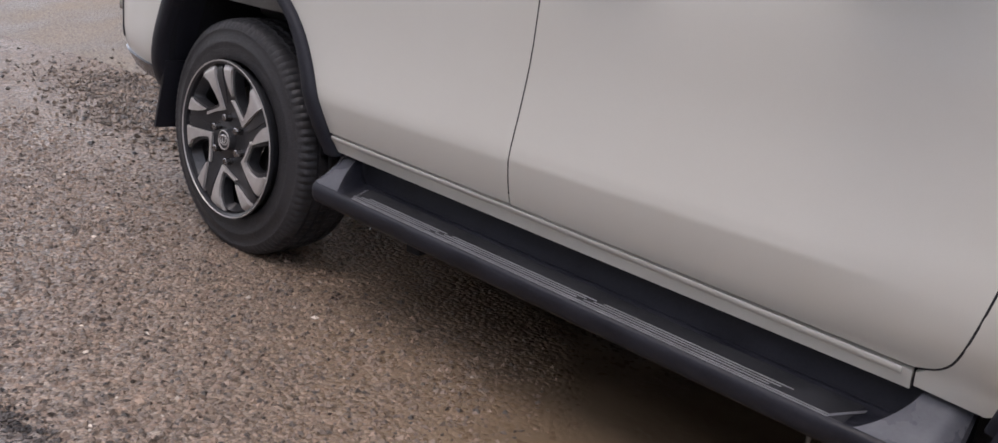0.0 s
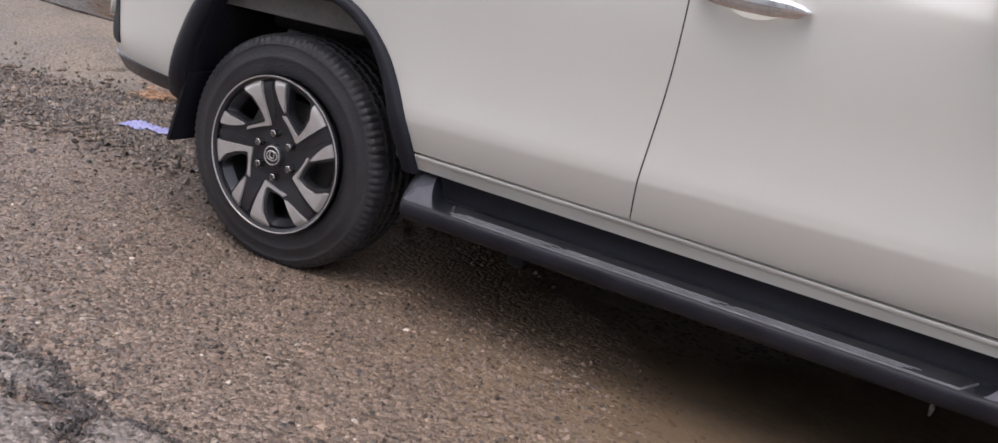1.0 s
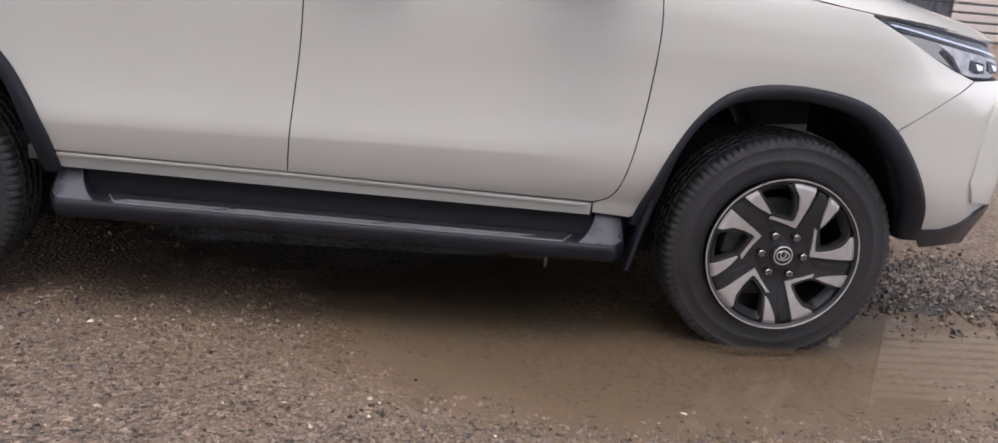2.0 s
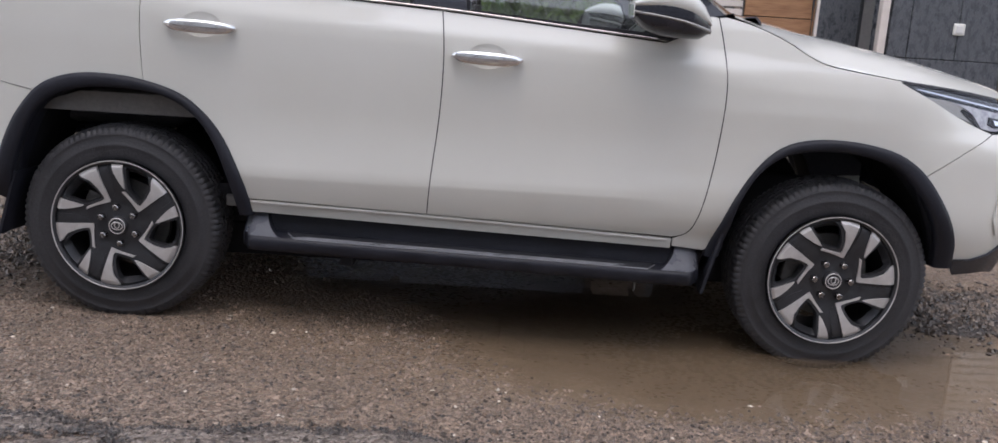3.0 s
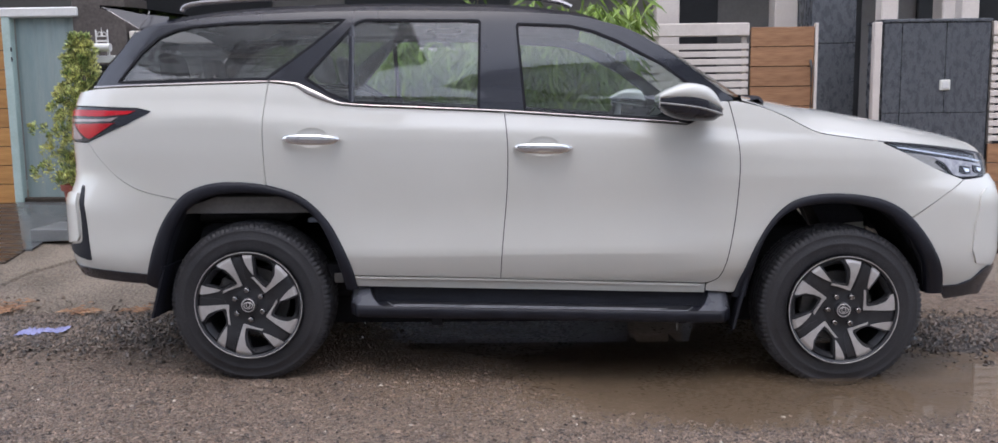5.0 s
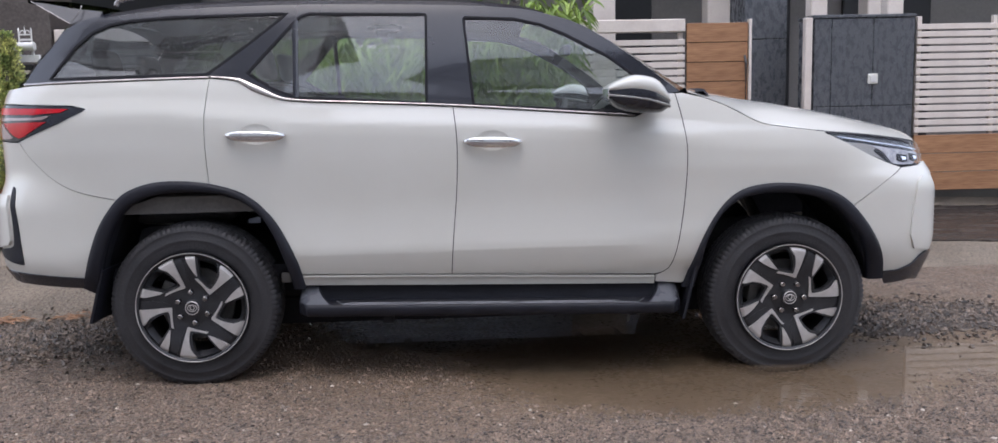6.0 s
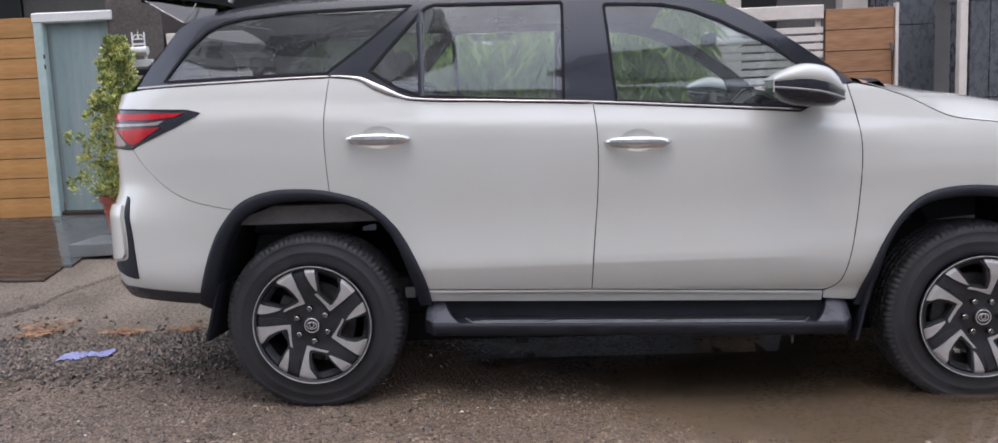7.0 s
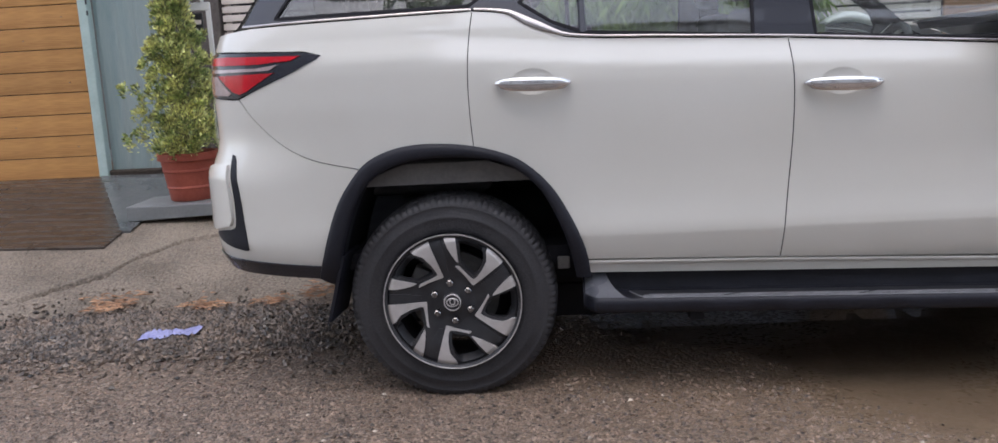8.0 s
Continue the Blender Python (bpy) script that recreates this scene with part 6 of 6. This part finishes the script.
part("spoiler", loft([[Vector((x, y, z + 0.015 * (1 - (y / 0.6) ** 2))) for y in np.linspace(-0.60, 0.60, 9)] for x, z in ((-0.40, 1.74), (-0.55, 1.765), (-0.74, 1.780), (-0.74, 1.765), (-0.55, 1.70), (-0.40, 1.68))]), M["gloss_black"], car, "gloss black roof spoiler")
rear_edge = [body(-0.62, 1.55), body(-0.70, 1.48), body(-0.76, 1.40), body(-0.86, 1.33), body(-0.95, 1.28), body(-1.0, 1.1), body(-1.02, 0.96)]
part("tailgate", loft(across(rear_edge[3:], 17, 0.0, 2.0, -0.16)), M["paint"], car)
part("rear_screen", loft(across([body(-0.53, 1.645)] + rear_edge[:4], 17, 0.0, 2.0, -0.14)), M["smoked"], car, "smoked rear window")
part("grille", box(3.34, 3.52, -0.50, 0.50, 0.50, 1.02, 0.03, 2), M["gloss_black"], car, "gloss black grille")
for z in np.arange(0.60, 0.98, 0.055):
    part("grille_bar", box(3.52, 3.545, -0.40, 0.40, z, z + 0.02, 0.004), M["gloss_black"], car)
part("underbody", box(-0.40, 3.30, -0.62, 0.62, 0.35, 0.52, 0.03), M["dark"], car)
part("cabin_floor", box(-0.7, 2.3, -0.78, 0.78, 0.48, 0.54), M["dark"], car)
part("bulkhead", box(2.25, 2.33, -0.74, 0.74, 0.5, 1.22), M["dark"], car)
for s in (-1, 1):
    part("chassis_rail", box(-0.22, 3.25, s * 0.50 - 0.05, s * 0.50 + 0.05, 0.20, 0.34, 0.01), M["dark"], car)
part("rear_axle", tube([(0, -0.66, 0.375), (0, 0.66, 0.375)], 0.05, 12), M["dark"], car)
part("front_axle", tube([(2.745, -0.66, 0.33), (2.745, 0.66, 0.33)], 0.04, 12), M["dark"], car)
part("differential", loft([[Vector((0.13 * math.sin(q) * math.cos(a), 0.16 * math.cos(q), 0.36 + 0.13 * math.sin(q) * math.sin(a))) for a in (2 * math.pi * j / 14 for j in range(14))] for q in np.linspace(0.05, math.pi - 0.05, 9)], closed=True, caps=True), M["dark"], car)
part("exhaust", tube([(1.8, 0.30, 0.30), (0.6, 0.32, 0.29), (0.3, 0.45, 0.33), (-0.5, 0.50, 0.36), (-0.72, 0.52, 0.38)], 0.035, 10), M["liner"], car)
# Unseen added box; blocks the bright view through under the car.
part("gearbox", box(1.62, 2.30, -0.30, 0.40, 0.17, 0.36, 0.04, 2, True), M["dark"], car)
part("fuel_tank", box(0.55, 1.5, 0.10, 0.46, 0.25, 0.36, 0.04, 2, True), M["dark"], car)


# seats, dashboard and steering wheel seen through the glass
def cushion(x0, x1, y0, y1, z0, z1, lean=0.0, r=0.05):
    bm = box(x0, x1, y0, y1, z0, z1, r, 3, True)
    for v in bm.verts:
        v.co.x -= (v.co.z - z0) * lean
    return bm


for x, pairs in ((1.28, ((-0.62, -0.12), (0.12, 0.62))), (0.42, ((-0.66, -0.03), (0.03, 0.66))), (-0.35, ((-0.60, -0.05), (0.05, 0.60)))):
    for y0, y1 in pairs:
        seat = part("seat", cushion(x, x + 0.50, y0, y1, 0.72, 0.90), M["seat"], car, "dark fabric seat")
        part("backrest", cushion(x - 0.02, x + 0.10, y0 + 0.02, y1 - 0.02, 0.85, 1.37, 0.28), M["seat"], seat)
        part("headrest", cushion(x - 0.17, x - 0.09, (y0 + y1) / 2 - 0.12, (y0 + y1) / 2 + 0.12, 1.40, 1.56, 0.2, 0.035), M["seat"], seat)
part("dashboard", loft([[Vector((x, y, z)) for x, z in ((2.25, 0.75), (1.92, 0.80), (1.86, 1.02), (1.93, 1.14), (2.10, 1.18), (2.30, 1.17))] for y in np.linspace(-0.76, 0.76, 7)]), M["trim_grey"], car)
ring = [(1.70 + 0.185 * math.sin(t) * 0.35, -0.37 + 0.185 * math.cos(t), 1.10 + 0.185 * math.sin(t) * 0.93) for t in (2 * math.pi * k / 32 for k in range(33))]
wheel_ = part("steering_wheel", tube(ring, 0.015, 8), M["seat"], car, "dark steering wheel")
part("wheel_hub", cushion(1.70, 1.76, -0.45, -0.29, 1.05, 1.15, -0.3, 0.02), M["trim_grey"], wheel_)
for s in (-1, 1):
    part("door_trim", box(0.56, 2.15, min(s * 0.80, s * 0.83), max(s * 0.80, s * 0.83), 0.55, 1.20), M["seat"], car)
    part("quarter_trim", box(-0.55, 0.54, min(s * 0.76, s * 0.79), max(s * 0.76, s * 0.79), 0.95, 1.33), M["seat"], car)
part("rear_view_mirror", cushion(1.80, 1.84, -0.12, 0.12, 1.50, 1.56, 0, 0.015), M["gloss_black"], car)


# ---- wheels ----
def polar(r, deg):
    t = radians(deg)
    return (r * math.cos(t), r * math.sin(t))


def tyre_mesh():
    half = [(0.246, 0.110), (0.250, 0.126), (0.256, 0.1305), (0.268, 0.1325), (0.285, 0.1345), (0.300, 0.1350), (0.303, 0.1365), (0.309, 0.1365), (0.312, 0.1345), (0.330, 0.1300), (0.342, 0.1275), (0.346, 0.1290), (0.356, 0.1255), (0.366, 0.1180), (0.374, 0.1080),
            (0.378, 0.088), (0.379, 0.074), (0.371, 0.071), (0.371, 0.062), (0.380, 0.059), (0.381, 0.030), (0.373, 0.027), (0.373, 0.017), (0.381, 0.014), (0.3815, 0.0)]
    prof = half + [(r, -0.82 * y) for r, y in half[-2::-1]]

    def tread(i, k):
        j = min(i, len(prof) - 1 - i)
        if 10 <= j <= 15:
            return -0.0065 * ((k % 3) == 2) * (0.3 if j < 12 else 1)
        if j in (19, 20, 23, 24):
            return -0.006 * ((k + 2 * (j // 20)) % 5 == 0)
        return 0
    bm = revolve(prof, 288, tread)
    me = bpy.data.meshes.new("tyre")
    bm.to_mesh(me)
    bm.free()
    return me


def blade_set():
    big = [polar(0.2395, -9.3), polar(0.2400, -4), polar(0.2400, 3), polar(0.2395, 9.0), polar(0.222, 7.6), polar(0.195, 2.0), polar(0.155, -1.4), polar(0.120, -2.6), polar(0.1095, -1.0), polar(0.1105, 10),
           polar(0.1195, 22), polar(0.1330, 31.5), polar(0.1310, 36.5), polar(0.1130, 24), polar(0.1000, 9), polar(0.0945, -4), polar(0.0950, -10.5), polar(0.130, -10.2), polar(0.185, -9.7)]
    small = [polar(0.2395, 38.5), polar(0.2400, 43), polar(0.2395, 48.8), polar(0.205, 46.5), polar(0.175, 42.0), polar(0.152, 36.0), polar(0.1455, 32.6), polar(0.170, 34.6), polar(0.205, 37.0)]
    window = [polar(0.1215, 4), polar(0.1235, 12), polar(0.1310, 22), polar(0.1430, 29), polar(0.170, 31.8), polar(0.205, 34.0), polar(0.229, 35.5), polar(0.2305, 28), polar(0.2305, 18), polar(0.228, 12.5), polar(0.200, 7), polar(0.160, 3.0), polar(0.135, 2.2)]
    return big, small, window


def turned(loop, deg):
    c, s = math.cos(radians(deg)), math.sin(radians(deg))
    return [(x * c - z * s, x * s + z * c) for x, z in loop]


def plate_with_windows(windows, radius, y_of, deep):
    circle = [polar(radius, a) for a in np.arange(0, 360, 4)]
    return sheet(circle, lambda x, z, off=0.0: Vector((x, y_of(math.hypot(x, z)) - off, z)), holes=windows, thick=deep, step=0.03, gap=0, name="spoke_plate")


big, small, window = blade_set()
face_y = lambda r: -0.004 - 0.018 * smooth(0.05, 0.20, r) + 0.012 * smooth(0.22, 0.245, r)
MESH = {}
MESH["tyre"] = tyre_mesh()
bm = revolve([(0.2515, -0.020), (0.2515, -0.030), (0.246, -0.031), (0.2385, -0.026), (0.2375, -0.012), (0.228, 0.02), (0.215, 0.09), (0.215, 0.20), (0.247, 0.205), (0.250, 0.10)], 72)
MESH["barrel"] = bpy.data.meshes.new("barrel")
bm.to_mesh(MESH["barrel"])
bm.free()
bm = revolve([(0.2514, -0.0300), (0.2508, -0.0328), (0.2482, -0.0328), (0.2468, -0.0305)], 90)
MESH["rim_edge"] = bpy.data.meshes.new("rim_edge")
bm.to_mesh(MESH["rim_edge"])
bm.free()
MESH["plate"] = plate_with_windows([turned(window, 72 * k) for k in range(5)], 0.2385, face_y, 0.035)
for key, loop in (("big_blade", big), ("small_blade", small)):
    bm = bmesh.new()
    me = sheet(loop, lambda x, z, off=0.0: Vector((x, face_y(math.hypot(x, z)) - off, z)), off=0.0085, thick=0.012, step=0.010, gap=0.0, name=key)
    MESH[key] = me
groove = [polar(0.234, 53), polar(0.234, 59), polar(0.17, 58), polar(0.108, 56), polar(0.118, 50), polar(0.17, 50)]
MESH["groove"] = sheet(groove, lambda x, z, off=0.0: Vector((x, face_y(math.hypot(x, z)) - off, z)), off=0.0025, thick=0.004, step=0.02, gap=0.0, name="spoke_ridge")
bm = revolve([(0.001, -0.030), (0.030, -0.030), (0.034, -0.027), (0.036, -0.010), (0.050, -0.006), (0.085, -0.0065)], 40)
MESH["hub_cap"] = bpy.data.meshes.new("hub_cap")
bm.to_mesh(MESH["hub_cap"])
bm.free()
bm = bmesh.new()
for a, b, rx, rz in ((0, 0, 0.0295, 0.0295), (0, 0, 0.021, 0.015), (0, 0.003, 0.009, 0.012)):
    q = tube([(a + rx * math.cos(t), -0.0318, b + rz * math.sin(t)) for t in (2 * math.pi * k / 24 for k in range(25))], 0.0022, 5)
    me = bpy.data.meshes.new("tmp")
    q.to_mesh(me)
    q.free()
    bm.from_mesh(me)
    bpy.data.meshes.remove(me)
MESH["badge"] = bpy.data.meshes.new("badge")
bm.to_mesh(MESH["badge"])
bm.free()
bm = bmesh.new()
bmesh.ops.create_cone(bm, cap_ends=True, segments=6, radius1=0.0150, radius2=0.0125, depth=0.030, matrix=pose(0, -0.016, 0, 90))
bmesh.ops.bevel(bm, geom=[e for e in bm.edges], offset=0.002, segments=1, affect="EDGES")
MESH["lug_nut"] = bpy.data.meshes.new("lug_nut")
bm.to_mesh(MESH["lug_nut"])
bm.free()
bm = revolve([(0.07, 0.075), (0.165, 0.075), (0.165, 0.098), (0.07, 0.098)], 48)
MESH["brake_disc"] = bpy.data.meshes.new("brake_disc")
bm.to_mesh(MESH["brake_disc"])
bm.free()
bm = box(-0.055, 0.055, 0.045, 0.12, -0.035, 0.035, 0.012, 2, True)
MESH["caliper"] = bpy.data.meshes.new("caliper")
bm.to_mesh(MESH["caliper"])
bm.free()


def add_wheel(x, z, spin, side, caliper_deg):
    """One wheel: rim with its tyre, spokes, nuts and brake; y = 0 is the hub's face."""
    m = pose(x, side * 0.885, z) if side < 0 else pose(x, side * 0.885, z, 0, 0, 180)
    rim = part("wheel", MESH["barrel"], M["alloy_dark"], car, "two-tone alloy wheel with an all-terrain tyre", place=m)
    turn = lambda a: pose(0, 0, 0, 0, -a, 0)
    part("tyre", MESH["tyre"], M["rubber"], rim, "worn black rubber tyre", place=pose(0, 0.105, 0, 0, 40 if x > 1 else 0, 0))
    part("rim_edge", MESH["rim_edge"], M["alloy"], rim, "bright machined rim edge")
    part("spoke_plate", MESH["plate"], M["alloy_dark"], rim, place=turn(spin))
    for k in range(5):
        part("spoke_face", MESH["big_blade"], M["alloy"], rim, "bright machined spoke face", place=turn(spin + 72 * k))
        part("spoke_face", MESH["small_blade"], M["alloy"], rim, "bright machined spoke face", place=turn(spin + 72 * k))
        part("spoke_ridge", MESH["groove"], M["alloy_dark"], rim, place=turn(spin + 72 * k))
    part("hub_cap", MESH["hub_cap"], M["alloy_dark"], rim)
    part("badge", MESH["badge"], M["alloy"], rim, "plain oval badge")
    for k in range(6):
        a = spin + 60 * k + 37
        part("lug_nut", MESH["lug_nut"], M["nut"], rim, place=pose(0.070 * math.cos(radians(a)), 0, 0.070 * math.sin(radians(a)), 0, -a, 0))
    part("brake_disc", MESH["brake_disc"], M["liner"], rim)
    part("caliper", MESH["caliper"], M["liner"], rim, place=pose(0.14 * math.cos(radians(caliper_deg)), 0, 0.14 * math.sin(radians(caliper_deg)), 0, 90 - caliper_deg, 0))


for s in (-1, 1):
    add_wheel(0.0, 0.375, 118, s, 155)
    add_wheel(2.745, 0.33, 81, s, 170)
